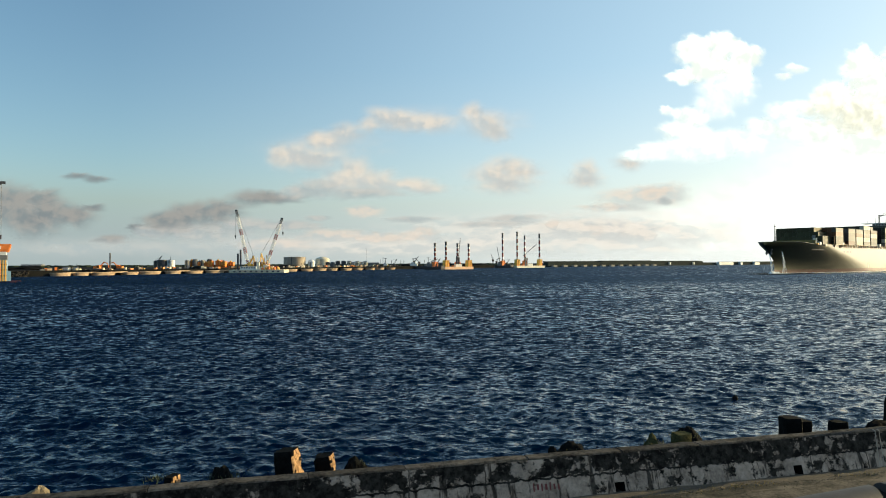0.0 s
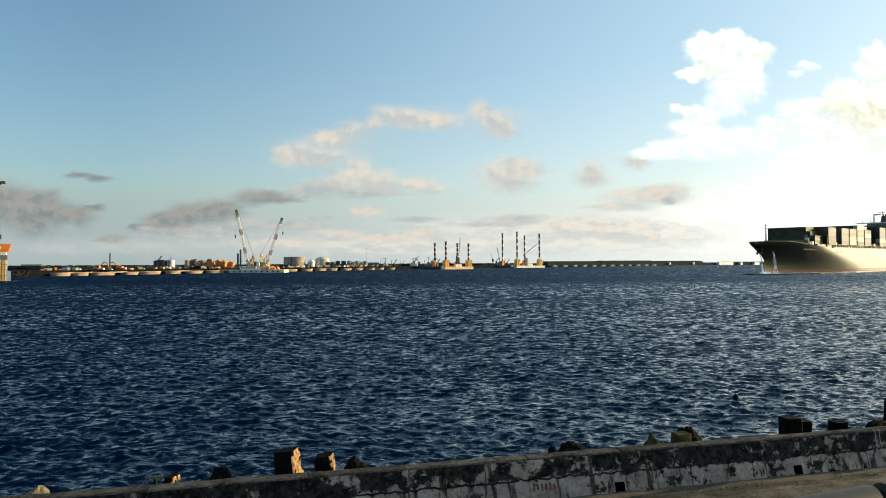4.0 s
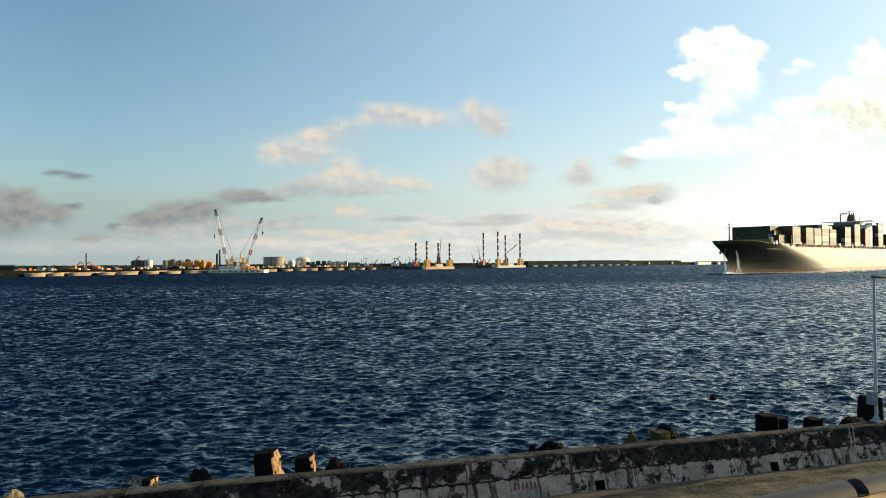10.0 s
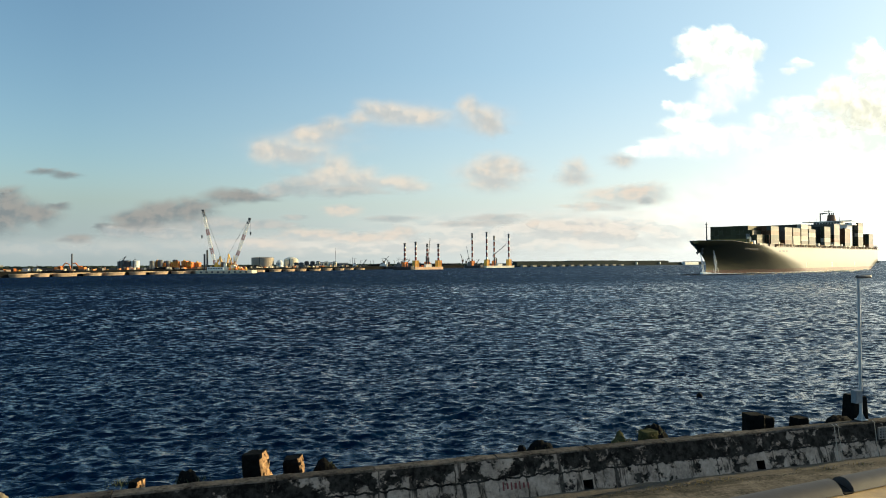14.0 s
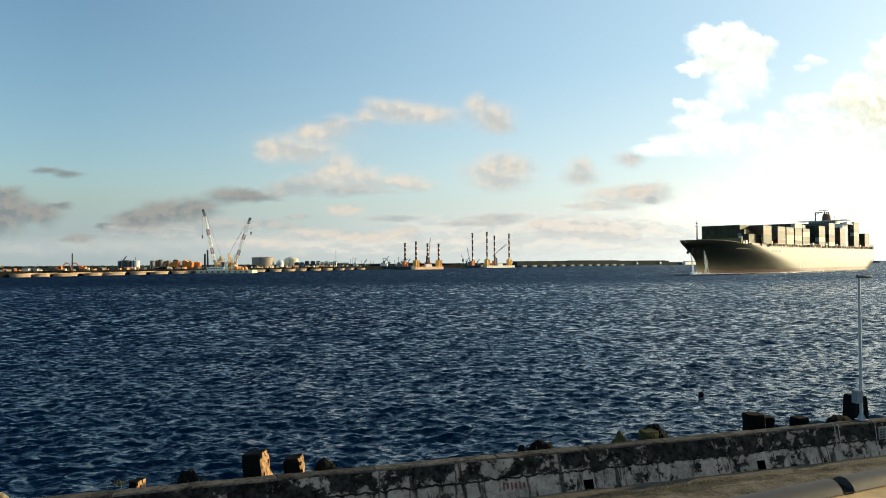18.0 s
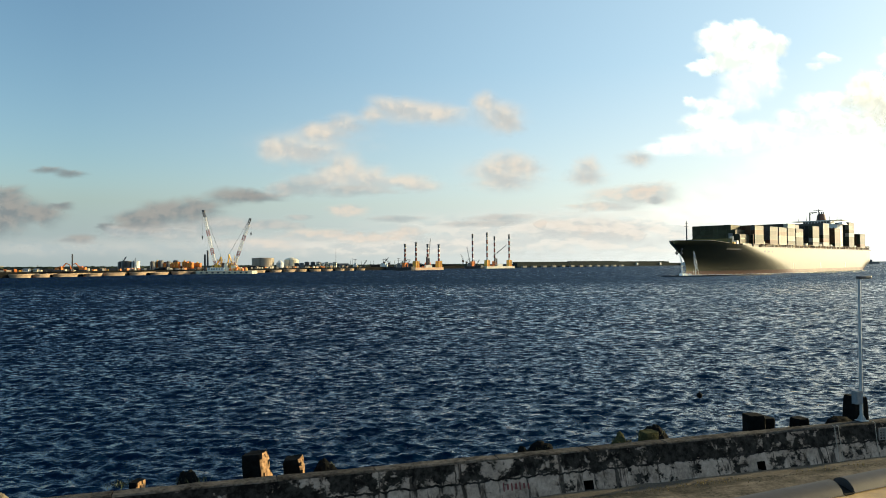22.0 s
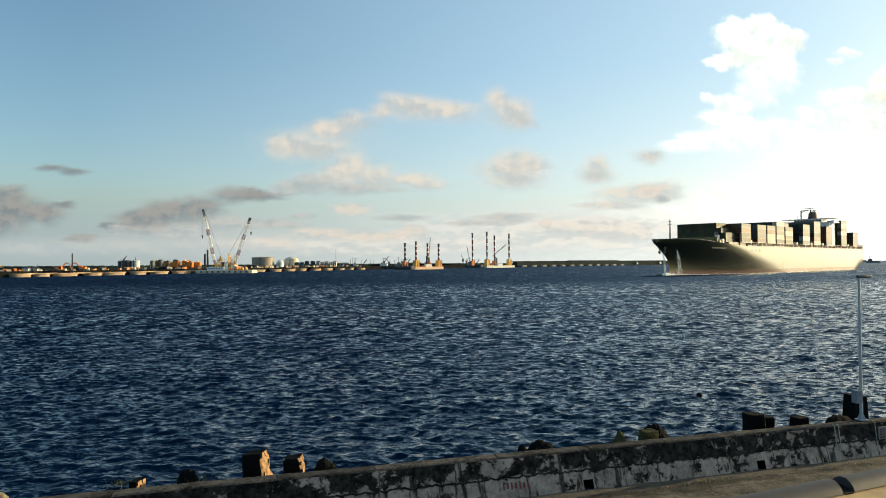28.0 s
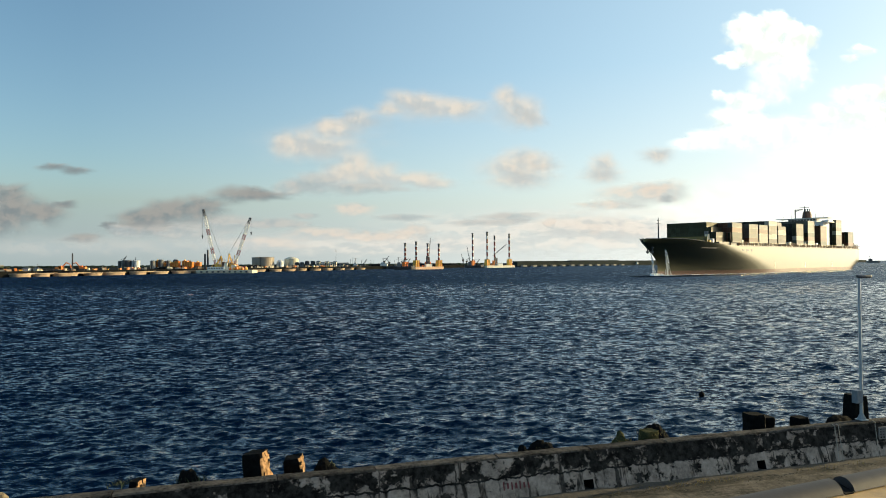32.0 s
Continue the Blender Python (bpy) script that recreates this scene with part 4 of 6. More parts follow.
    funnel.rings([[(-208 + 3.0 * w * math.cos(a * math.pi / 8), 2 + 2.6 * w * math.sin(a * math.pi / 8), z) for a in range(16)] for z, w in ((36.3, 1.2), (38.0, 1.1), (40.0, 1.0), (41.0, 0.86), (41.3, 0.6))])
    part("funnel", funnel, RUST, t, "dark brown funnel", smooth=True)
    for y in (0.8, 2.2, 3.4):
        part("exhaust_pipe", Shape().tube((-208, y, 41.0), (-208.5, y, 42.8), 0.4, k=8), DARK, t)
    # aft mooring deck gear
    s = Shape().tube((-277, 12, 15), (-277, 12, 20), 0.2).tube((-277, -12, 15), (-277, -12, 20), 0.2)
    for i in range(7):
        s.tube((-264 - 2 * i, 15.0, 15), (-264 - 2 * i, 15.0, 18.6), 0.15, k=6)
    s.box(-277.5, -264, 14.8, 15.2, 18.2, 18.6).box(-277.5, -264, 14.8, 15.2, 16.8, 17.0).box(-277.4, -277.0, -14.8, 15.2, 18.2, 18.6)
    part("stern_rail", s, DARK, t)
    # bow gear: spray wall, lockers, winches, rails
    part("spray_wall", Shape().box(-31.0, -30.6, -12.5, 12.5, 15.5, 19.6), HULL, t)
    for i in range(6):
        y = -11 + i * 4.4
        part("spray_wall_stay", Shape().add([(-30.6, y - 0.1, 15.6), (-28.4, y - 0.1, 15.6), (-30.6, y - 0.1, 19.2), (-30.6, y + 0.1, 15.6), (-28.4, y + 0.1, 15.6), (-30.6, y + 0.1, 19.2)],
             [(0, 1, 2), (5, 4, 3), (0, 3, 4, 1), (1, 4, 5, 2), (2, 5, 3, 0)]), DARK, t)
    for x, y, h, m in ((-34.5, 10.8, 5.2, CREAM), (-36.0, 12.6, 3.0, WHITE), (-33.2, 12.2, 2.2, YELLOW), (-37.2, 9.0, 7.0, GREY)):
        part("deck_locker", Shape().box(x - 0.9, x + 0.9, y - 0.8, y + 0.8, 15.0, 15.6 + h), m, t)
    for y in (-2, 2):
        part("winch", Shape().tube((2.5, y - 1.0, 16.9), (2.5, y + 1.0, 16.9), 0.6, k=12).tube((2.5, y - 1.1, 16.9), (2.5, y - 0.95, 16.9), 0.9, k=12).tube((2.5, y + 0.95, 16.9), (2.5, y + 1.1, 16.9), 0.9, k=12), DARK, t)
    for x, w in ((-66.0, 2.6), (-71.5, 3.4), (-77.0, 2.0)):
        part("side_mark", Shape().box(x - w / 2, x + w / 2, 16.10, 16.16, 12.2, 13.3), DARK, t, "dark painted mark on the hull side")
    for x in (-110, -160, -212):
        part("draught_mark", Shape().box(x - 0.35, x + 0.35, 16.10, 16.15, 2.6, 6.0), CREAM, t)
    for x in (-66.5, -87.2, -101.0, -137.0, -163.0, -185.0, -240.0):
        part("side_locker", Shape().box(x - 1.2, x + 1.2, 13.6, 15.5, 15.0, 18.4), WHITE if x < -100 else CREAM, t)
    for x0, x1 in ((-137.5, -130.5), (-138.5, -131.5)):
        part("access_ladder", Shape().tube((x0, 16.3, 15.2), (x1, 16.3, 17.6), 0.12, k=5), CREAM, t)
    # radio aerials on the bridge roof
    for y, h in ((-8, 4.2), (7.5, 3.2), (12.5, 2.0), (-13.5, 2.2)):
        part("aerial", Shape().tube((-208, y, 36.3), (-208, y, 36.3 + h), 0.14, 0.05, k=5), DARK, t)
    # water running out of the hawse pipes, and the bow wave
    rnd = random.Random(12)

    def fall(x, z, out, spread, n, drift):
        s = Shape()
        for i in range(n):
            w = rnd.uniform(0.008, 0.034)
            px, sp, dr = x + rnd.uniform(-0.4, 0.4), rnd.uniform(-spread, spread), rnd.uniform(0.6, 1.3)
            prev = None
            y0 = half(x, z) + 0.1
            for k in range(8):
                q = k / 7
                zz = z * (1 - q ** 1.7)
                p = Vector((px + sp * q + drift * q, y0 * 1 + out * dr * q, zz + 0.2))
                if prev is not None and rnd.random() < 0.42:
                    s.tube(prev, p, w * (0.7 + q), w * (0.7 + q * 1.2), k=5)
                prev = p
        return s

    part("water_stream", fall(4.2, 11.4, 1.0, 1.5, 36, -1.2), FOAM, t, "thin white stream of water")
    part("water_stream", fall(-2.5, 12.6, 1.2, 2.4, 40, -1.2), FOAM, t, "white water falling from the hawse pipe")
    s = Shape()
    for i in range(420):
        q = rnd.random() ** 1.6
        x = 3.0 - q * 150
        y = half(x, 0.2) + rnd.uniform(-0.2, 1.2 + 1.5 * q)
        h = rnd.uniform(0.1, 0.5) * (1.3 - q) * (2.0 if x > -6 else 0.6)
        r = rnd.uniform(0.3, 0.8)
        s.lathe(x, y, [(r, -0.3), (r * 0.8, h * 0.5), (r * 0.25, h)], 6)
    tagged(part("bow_wave", s, FOAM, t, "white broken bow wave"), kind="stuff")
    return t


the_ship = ship()


# ---- far shore ----
def far_shore():
    # land behind the caisson quay
    s = Shape()
    front = [(-420, 300), (-275, 392), (-100, 742), (-60, 815), (30, 960), (140, 1068)]
    n = len(front)
    low = [(x, y, -3) for x, y in front]
    up = [(x, y, 3.6) for x, y in front]
    bk = [(x * 2.6 - 300, 3600, 3.6) for x, y in front]
    s.rings([low, up, bk], closed=False)
    land = part("land", s, SOIL)
    tagged(land, "flat dark reclaimed land behind the caisson quay", "land", kind="structure")
    # belts of scrub along the skyline
    rnd = random.Random(2)
    v = Shape()
    for i in range(900):
        q = rnd.random()
        x, y = -1100 + 1500 * q + rnd.uniform(-30, 30), rnd.uniform(900, 1500)
        if x > y * 0.10 - 60:
            continue
        r = rnd.uniform(3, 9)
        h = rnd.uniform(1.0, 2.8)
        v.lathe(x, y, [(r, 3.4), (r * 0.9, 3.6 + h * 0.5), (r * 0.5, 3.6 + h * 0.9), (0.1, 3.6 + h)], 7)
    tagged(part("far_scrub", v, SCRUB), "low dark scrub and trees on the far land", "bushes", kind="stuff")


far_shore()


def caissons():
    a, b = Vector((-262, 415, 0)), Vector((-93, 748, 0))
    d = (b - a)
    ln = d.length
    d.normalize()
    side = Vector((d.y, -d.x, 0))
    t = thing("caisson_quay", Matrix.Identity(4), "pale concrete quay of rounded caissons with dark gaps", "quay", kind="structure")
    rnd = random.Random(3)
    pos = 0.0
    while pos < ln:
        near = pos < ln * 0.45
        w = rnd.choice((10.5, 12.5, 15.0, 17.0)) if near else rnd.choice((11.0, 12.5, 14.0))
        c = a + d * (pos + w / 2)
        s = Shape()
        h = rnd.uniform(1.9, 2.35)
        prof = []
        k = 24
        for z, q in ((-3, 0.93), (0.2, 0.93), (0.7, 0.95), (h - 0.75, 0.97), (h - 0.7, 1.03), (h - 0.12, 1.04), (h, 1.01)):
            ring = []
            for i in range(k):
                an = 2 * math.pi * i / k
                ca, sa = math.cos(an), math.sin(an)
                pw = 2.3
                r = (abs(ca) ** pw + abs(sa) ** pw) ** (-1 / pw)
                p = c + d * (ca * r * w / 2 * q) + side * (sa * r * 4.4 * q)
                ring.append((p.x, p.y, z))
            prof.append(ring)
        s.rings(prof)
        part("caisson", s, CAISSON, t, smooth=True)
        gap = rnd.choice((1.5, 2.5, 5.0)) if near else rnd.choice((4.0, 6.0, 9.0))
        if near and rnd.random() < 0.75:
            # pale deck slab that spans to the next caisson
            e = a + d * (pos + w * 0.75)
            m = Matrix(((d.x, side.x, 0, e.x), (d.y, side.y, 0, e.y), (0, 0, 1, 0), (0, 0, 0, 1)))
            part("deck_slab", Shape().box(0, gap + w * 0.45, -2.0, 1.6 + rnd.uniform(-0.5, 1.0), h - 0.55, h + 0.25, m), CAISSON, t)
        pos += w + gap
    s = Shape()
    q0, q1 = a - d * 30 - side * 3.0, b + d * 2 - side * 3.0
    m = Matrix(((d.x, side.x, 0, q0.x), (d.y, side.y, 0, q0.y), (0, 0, 1, 0), (0, 0, 0, 1)))
    s.box(0, (q1 - q0).length, -5, 1.2, 2.2, 3.5, m)
    part("deck_beam", s, SOIL, t)


caissons()


def tank(name, x, y, r, h, mat, label, dome=0.12, cat="storage tank"):
    t = thing(name, pose(x, y, 3.5), label, cat)
    part("shell", Shape().lathe(0, 0, [(r, 0), (r, h * 0.97), (r * 1.015, h * 0.97), (r * 1.015, h)], 32), mat, t, smooth=True)
    part("roof", Shape().lathe(0, 0, [(r, h), (r * 0.8, h + r * dome * 0.45), (r * 0.4, h + r * dome * 0.9), (0.05, h + r * dome)], 32), mat, t, smooth=True)
    part("ladder", Shape().box(-0.3, 0.3, -r - 0.35, -r - 0.02, 0, h + 0.6), DARK, t)
    return t


tank("storage_tank", -202.5, 772, 12.2, 10.8, TANK, "broad grey storage tank on the far shore", 0.06)
tank("storage_tank", -184.0, 775, 4.0, 5.0, WHITE, "small white domed tank on the far shore", 0.8)
tank("storage_tank", -174.5, 790, 8.0, 8.6, CREAM, "cream storage tank with a conical roof", 0.35)
tank("cement_silo", -251.5, 545, 3.8, 7.0, DARK, "dark grey silo on the far shore", 0.1, "silo")
tank("cement_silo", -245.0, 547, 3.2, 6.8, WHITE, "white silo on the far shore", 0.1, "silo")
tank("cement_silo", -257.0, 550, 3.4, 6.4, DARK, "dark grey silo on the far shore", 0.1, "silo")
for i, x in enumerate((-236.8, -231.5, -226.4, -221.6)):
    tank("cement_silo", x, 560 + i * 3, 2.2, 6.4 + (i % 2) * 0.8, GREY if i % 2 else CEMENT, "squat grey silo on the far shore", 0.3, "silo")
for i, x in enumerate((-163.0, -157.5, -151.6, -145.0, -138.8)):
    tank("tank_car", x, 765, 2.6, 4.6 + (i > 1) * 1.2, DARK if i != 1 else GREY, "dark upright tank behind the quay", 0.3, "tank")


def hut(x, y, w, d, h, mat, label, bays=3):
    t = thing("site_hut", pose(x, y, 3.5), label, "hut", group="site huts")
    part("wall", Shape().box(-w / 2, w / 2, -d / 2, d / 2, 0, h), mat, t)
    s = Shape().add([(-w / 2 - .2, -d / 2 - .2, h), (w / 2 + .2, -d / 2 - .2, h), (w / 2 + .2, d / 2 + .2, h), (-w / 2 - .2, d / 2 + .2, h), (-w / 2 - .2, 0, h + 0.8), (w / 2 + .2, 0, h + 0.8)],
                    [(0, 1, 5, 4), (2, 3, 4, 5), (1, 2, 5), (3, 0, 4), (3, 2, 1, 0)])
    part("roof", s, GREY, t)
    for i in range(bays):
        q = -w / 2 + w * (i + 0.5) / bays
        part("window", Shape().box(q - w / bays * 0.28, q + w / bays * 0.28, -d / 2 - 0.05, -d / 2 + 0.05, h * 0.4, h * 0.75), GLASS, t)
    return t


for i in range(5):
    hut(-138.5 + i * 4.3, 762 + i * 2, 3.7, 4, 5.2 - (i % 2) * 0.7, WHITE if i % 2 else CREAM, "small pale site hut on the far quay", 2)
hut(-262, 432, 3.6, 3, 1.5, WHITE, "small white site hut on the far quay", 3)
hut(-257, 434, 2.6, 3, 1.4, CREAM, "small pale site hut on the far quay", 2)


def batching_plant(x, y, seed):
    """Orange hoppers on frames."""
    rnd = random.Random(seed)
    t = thing("batching_hopper", pose(x, y, 3.5), "orange steel hopper of a concrete plant", "hopper", group="batching plant")
    w = rnd.uniform(3.6, 5.4)
    h = rnd.uniform(3.0, 5.6)
    z = rnd.uniform(1.4, 2.2)
    for a in (-1, 1):
        for b in (-1, 1):
            part("leg", Shape().box(a * w * 0.42 - .2, a * w * 0.42 + .2, b * 2.0 - .2, b * 2.0 + .2, 0, z + 0.3), ORANGE, t)
    s = Shape()
    s.rings([[(px * w / 2 * q, py * 2.4 * q, zz) for px, py in ((-1, -1), (1, -1), (1, 1), (-1, 1))] for zz, q in ((z - 0.9, 0.35), (z + 0.4, 0.95), (z + h, 1.0))])
    part("bin", s, ORANGE, t)
    for i in range(3):
        q = -w / 2 + w * (i + 0.5) / 3
        part("stiffener", Shape().box(q - 0.12, q + 0.12, -2.6, -2.38, z + 0.4, z + h), YELLOW, t)
    part("motor", Shape().lathe(rnd.uniform(-1, 1), 0, [(0.9, z + h), (0.9, z + h + 0.8), (0.3, z + h + 1.1)], 10), RUST if seed % 2 else YELLOW, t)
    return t


for i, (x, y) in enumerate(((-235, 566), (-229.5, 565), (-223.0, 567), (-218.0, 563), (-212.5, 566), (-207.5, 564), (-226, 580), (-215, 580), (-203.5, 570), (-232, 572))):
    batching_plant(x, y, 40 + i)
# dark service barge below the hoppers
t = thing("work_barge", pose(-208, 545, 0, 0, 0, 64), "low dark flat work barge moored at the quay", "barge")
part("hull", Shape().rings([[(x, y, z) for y, z in ((-4, -1), (4, -1), (4.4, 2.0), (-4.4, 2.0))] for x in (-24, 24)]), DARK, t)
for i in range(5):
    part("deck_box", Shape().box(-20 + i * 8, -15 + i * 8, -2.5, 2.5, 2.0, 3.2 + (i % 3) * 0.7), RUST if i % 2 else GREY, t)


def crane_barge():
    t = thing("crane_barge", pose(-171.5, 545, 0, 0, 0, 0), "white flat crane barge carrying yellow crawler cranes", "barge")
    s = Shape()
    s.rings([[(x, y, z) for y, z in ((-9 * q, -1.2), (9 * q, -1.2), (9 * q, 2.4), (-9 * q, 2.4))] for x, q in ((-22, 0.85), (-19, 1), (19, 1), (22, 0.85))])
    part("hull", s, CREAM, t, "cream steel pontoon hull")
    for i in range(9):
        part("fender", Shape().box(-18 + i * 4.4, -16.4 + i * 4.4, -9.35, -9.02, 0.5, 1.7), DARK, t)
    part("deck_house", Shape().box(-13.5, -0.5, -6.5, -3.0, 2.4, 5.0), WHITE, t, "long white deck cabin")
    for i in range(6):
        part("window", Shape().box(-12.6 + i * 2.0, -11.5 + i * 2.0, -6.56, -6.45, 3.5, 4.3), GLASS, t)
    for x, h in ((-16.2, 15.2), (-14.0, 18.4)):
        part("spud", Shape().lathe(x, -4.0, [(0.75, -2), (0.75, h), (0.5, h + 0.2)], 12), DARK, t, "tall dark spud pile", smooth=True)
    for i in range(6):
        x = 4 + i * 2.4
        part("deck_load", Shape().lathe(x, -5 + (i % 2) * 2, [(1.1, 2.4), (1.2, 3.2), (0.8, 4.0 + (i % 3) * 0.4), (0.2, 4.2)], 8), YELLOW if i % 2 else ORANGE, t)


def barge_gear():
    """Winches, frames and stacked gear crowded between the two cranes."""
    rnd = random.Random(61)
    t = thing("deck_winch_gear", pose(-172.0, 545, 2.4), "crowded yellow winches, frames and stacked gear on the barge", "machinery")
    for i in range(34):
        x, y = rnd.uniform(-9, 14), rnd.uniform(-4.5, 5)
        w, h = rnd.uniform(0.6, 1.7), rnd.uniform(1.6, 7.0) * (1.0 if x < 7 else 0.5)
        part("gear_box", Shape().box(x - w, x + w, y - 0.8, y + 0.8, 0, h), rnd.choice((YELLOW, YELLOW, PALE, PALE, ORANGE, RUST, RED)), t)
    for i in range(9):
        x, h = -7 + i * 1.9, rnd.uniform(6, 12.5)
        a = Shape().tube((x - 1.2, 0, 0), (x, 0, h), 0.16, k=5).tube((x + 1.2, 0, 0), (x, 0, h), 0.16, k=5).tube((x - 0.6, 0, h * 0.5), (x + 0.6, 0, h * 0.5), 0.12, k=4)
        part("a_frame", a, rnd.choice((YELLOW, CREAM, RUST)), t)


crane_barge()
barge_gear()


def crawler_crane(x, y, foot, tip, hook_z, mast, label, z0=2.4):
    """Crawler crane on the barge; foot and tip in its own space."""
    t = thing("crawler_crane", pose(x, y, z0), label, "crane", group="cranes on the barge")
    for sy in (-2.6, 2.6):
        s = Shape()
        s.rings([[(px, sy + dy, pz) for px, pz in ((-3.6, 0.0), (3.6, 0.0), (4.2, 0.6), (3.8, 1.2), (-3.8, 1.2), (-4.2, 0.6))] for dy in (-0.6, 0.6)])
        part("track", s, DARK, t)
    part("turntable", Shape().lathe(0, 0, [(1.8, 1.0), (1.8, 1.7)], 16), RUST, t)
    dirx = 1 if tip[0] > foot[0] else -1
    part("machine_house", Shape().box(-3.4, 3.0, -2.0, 2.0, 1.7, 4.6), YELLOW, t, "yellow machine house")
    part("counterweight", Shape().box(-dirx * 3.4 - 0.9, -dirx * 3.4 + 0.9, -2.1, 2.1, 1.7, 3.8), YELLOW, t)
    cab = part("cab", Shape().box(dirx * 2.2 - 0.9, dirx * 2.2 + 0.9, -3.2, -2.0, 1.9, 4.2), YELLOW, t)
    part("cab_window", Shape().box(dirx * 2.2 - 0.7, dirx * 2.2 + 0.7, -3.24, -3.18, 2.8, 4.0), GLASS, cab)
    f, q = Vector((foot[0], 0, foot[1])), Vector((tip[0], 0, tip[1]))
    n = 9
    for i in range(n):
        a, b = f + (q - f) * (i / n), f + (q - f) * ((i + 1) / n)
        s = Shape()
        w = 1.8 if 0 < i < n - 1 else 1.2
        s.lattice(a, b, w, w, 0.15, 3, 1.0)
        hue = (RED, WHITE, RED, WHITE, WHITE, RED, WHITE, WHITE, DARK)[i]
        part("boom_section", s, hue, t, "red painted lattice" if hue is RED else "white painted lattice" if hue is WHITE else "")
    part("boom_head", Shape().box(q.x - 0.9, q.x + 0.9, -0.7, 0.7, q.z - 0.5, q.z + 0.8), DARK, t)
    m = Vector((mast[0], 0, mast[1]))
    s = Shape()
    for dy in (-1.2, 1.2):
        s.tube((-dirx * 2.8, dy, 4.0), m + Vector((0, dy * 0.5, 0)), 0.28, k=5).tube((dirx * 0.8, dy, 4.4), m + Vector((0, dy * 0.5, 0)), 0.28, k=5)
    part("gantry", s, YELLOW, t, "yellow back gantry")
    s = Shape()
    for dy in (-0.6, 0.6):
        s.tube(m + Vector((0, dy, 0)), q + Vector((-dirx * 0.6, dy, 0)), 0.05, k=4)
    part("pendant_cable", s, DARK, t)
    hx = q.x + dirx * 0.8
    s = Shape().tube((hx, 0, q.z), (hx, 0, hook_z), 0.07, k=5)
    cable = part("hoist_cable", s, DARK, t)
    part("hook_block", Shape().rings([[(hx + a * w, b * w, z) for a, b in ((-.5, -.3), (.5, -.3), (.5, .3), (-.5, .3))] for z, w in ((hook_z + 1.4, 0.7), (hook_z + 0.6, 1.1), (hook_z - 0.8, 0.5), (hook_z - 1.6, 0.2))]), DARK, cable)
    return t


crawler_crane(-179.0, 545, (-1.5, 3.0), (-11.3, 47.5), 26.5, (2.8, 11.0), "tall crawler crane with a red and white lattice boom")
crawler_crane(-168.5, 546, (2.2, 3.0), (15.0, 40.8), 29.0, (-1.8, 13.0), "crawler crane with a red and white lattice boom leaning over")


def jack_up(x, y, w, d, legs, hull_paint, label, tower_z, boom, turn=0):
    """A jack-up platform with four striped legs; the legs stand in towers at the corners."""
    t = thing("jackup_platform", pose(x, y, 0, 0, 0, turn), label, "platform", group="jack-up platforms")
    s = Shape()
    s.rings([[(px, -d / 2, -1.0) for px in (-w / 2, w / 2)] + [(px, d / 2, -1.0) for px in (w / 2, -w / 2)],
             [(px, -d / 2, 2.8) for px in (-w / 2, w / 2)] + [(px, d / 2, 2.8) for px in (w / 2, -w / 2)]])
    part("hull", s, hull_paint, t, "pale sunlit pontoon hull")
    for lx, ly, lt, wide in legs:
        leg = part("leg", Shape().lathe(lx, ly, [(1.15, -4), (1.15, 3)], 14), RED, t, "red and white banded steel leg", smooth=True)
        n = 10
        z = 3.0
        for i in range(n):
            last = i == n - 1
            step = (lt - 3.0) / n * (1.3 if i % 2 else 0.7)
            sh = Shape().lathe(lx, ly, [(1.15, z), (1.15, z + step * 0.999)], 14)
            part("band", sh, DARK if last else (RED if i % 2 else WHITE), leg, smooth=True)
            z += step
        part("collar", Shape().lathe(lx, ly, [(1.2, lt - 0.2), (1.45, lt - 0.1), (1.45, lt + 0.5), (0.6, lt + 0.7)], 14), DARK, leg)
        if ly < 0:
            tw = part("jack_tower", Shape().box(lx - 2.6, lx + 2.6, ly - 2.6, ly + 2.6, 2.8, tower_z), YELLOW, t, "yellow jacking tower")
            for k in range(3):
                part("tower_rib", Shape().box(lx - 2.6 + k * 2.4, lx - 2.2 + k * 2.4, ly - 2.8, ly - 2.58, 2.8, tower_z), ORANGE, tw)
        else:
            part("jack_tower", Shape().box(lx - 2.6, lx + 2.6, ly - 2.2, ly + 2.2, 2.8, tower_z - 1.5), ORANGE, t, "orange jacking tower in shade")
    part("deck_cabin", Shape().box(-4, 4, -d / 2 + 1, -d / 2 + 4, 2.8, 5.6), WHITE, t)
    for x0, x1, y0, y1, z1, m in ((5, 9, -2, 2, 4.6, RUST), (-10, -6, 0, 3, 4.2, GREY), (-4, -1, -8, -5, 4.4, ORANGE), (2, 3.4, -6, -4.6, 14.5, DARK), (5.0, 6.2, -6, -4.8, 13.0, DARK)):
        part("deck_gear", Shape().box(x0, x1, y0, y1, 2.8, z1), m, t)
    for a, b in boom:
        s = Shape().lattice(a, b, 0.9, 0.6, 0.09, 12)
        part("crane_boom", s, GREY, t, "thin grey lattice boom")
    return t


jack_up(-23.0, 752, 38.0, 28, [(-15.35, 10.25, 28.2, 1), (-15.35, -10.25, 29.3, 1), (15.35, 10.25, 28.2, 1), (15.35, -10.25, 27.4, 1)], SALMON, "yellow jack-up platform on red and white banded legs", 9.8,
        [((11.0, 4.0, 4), (11.0, -1.0, 34.8))], 38)
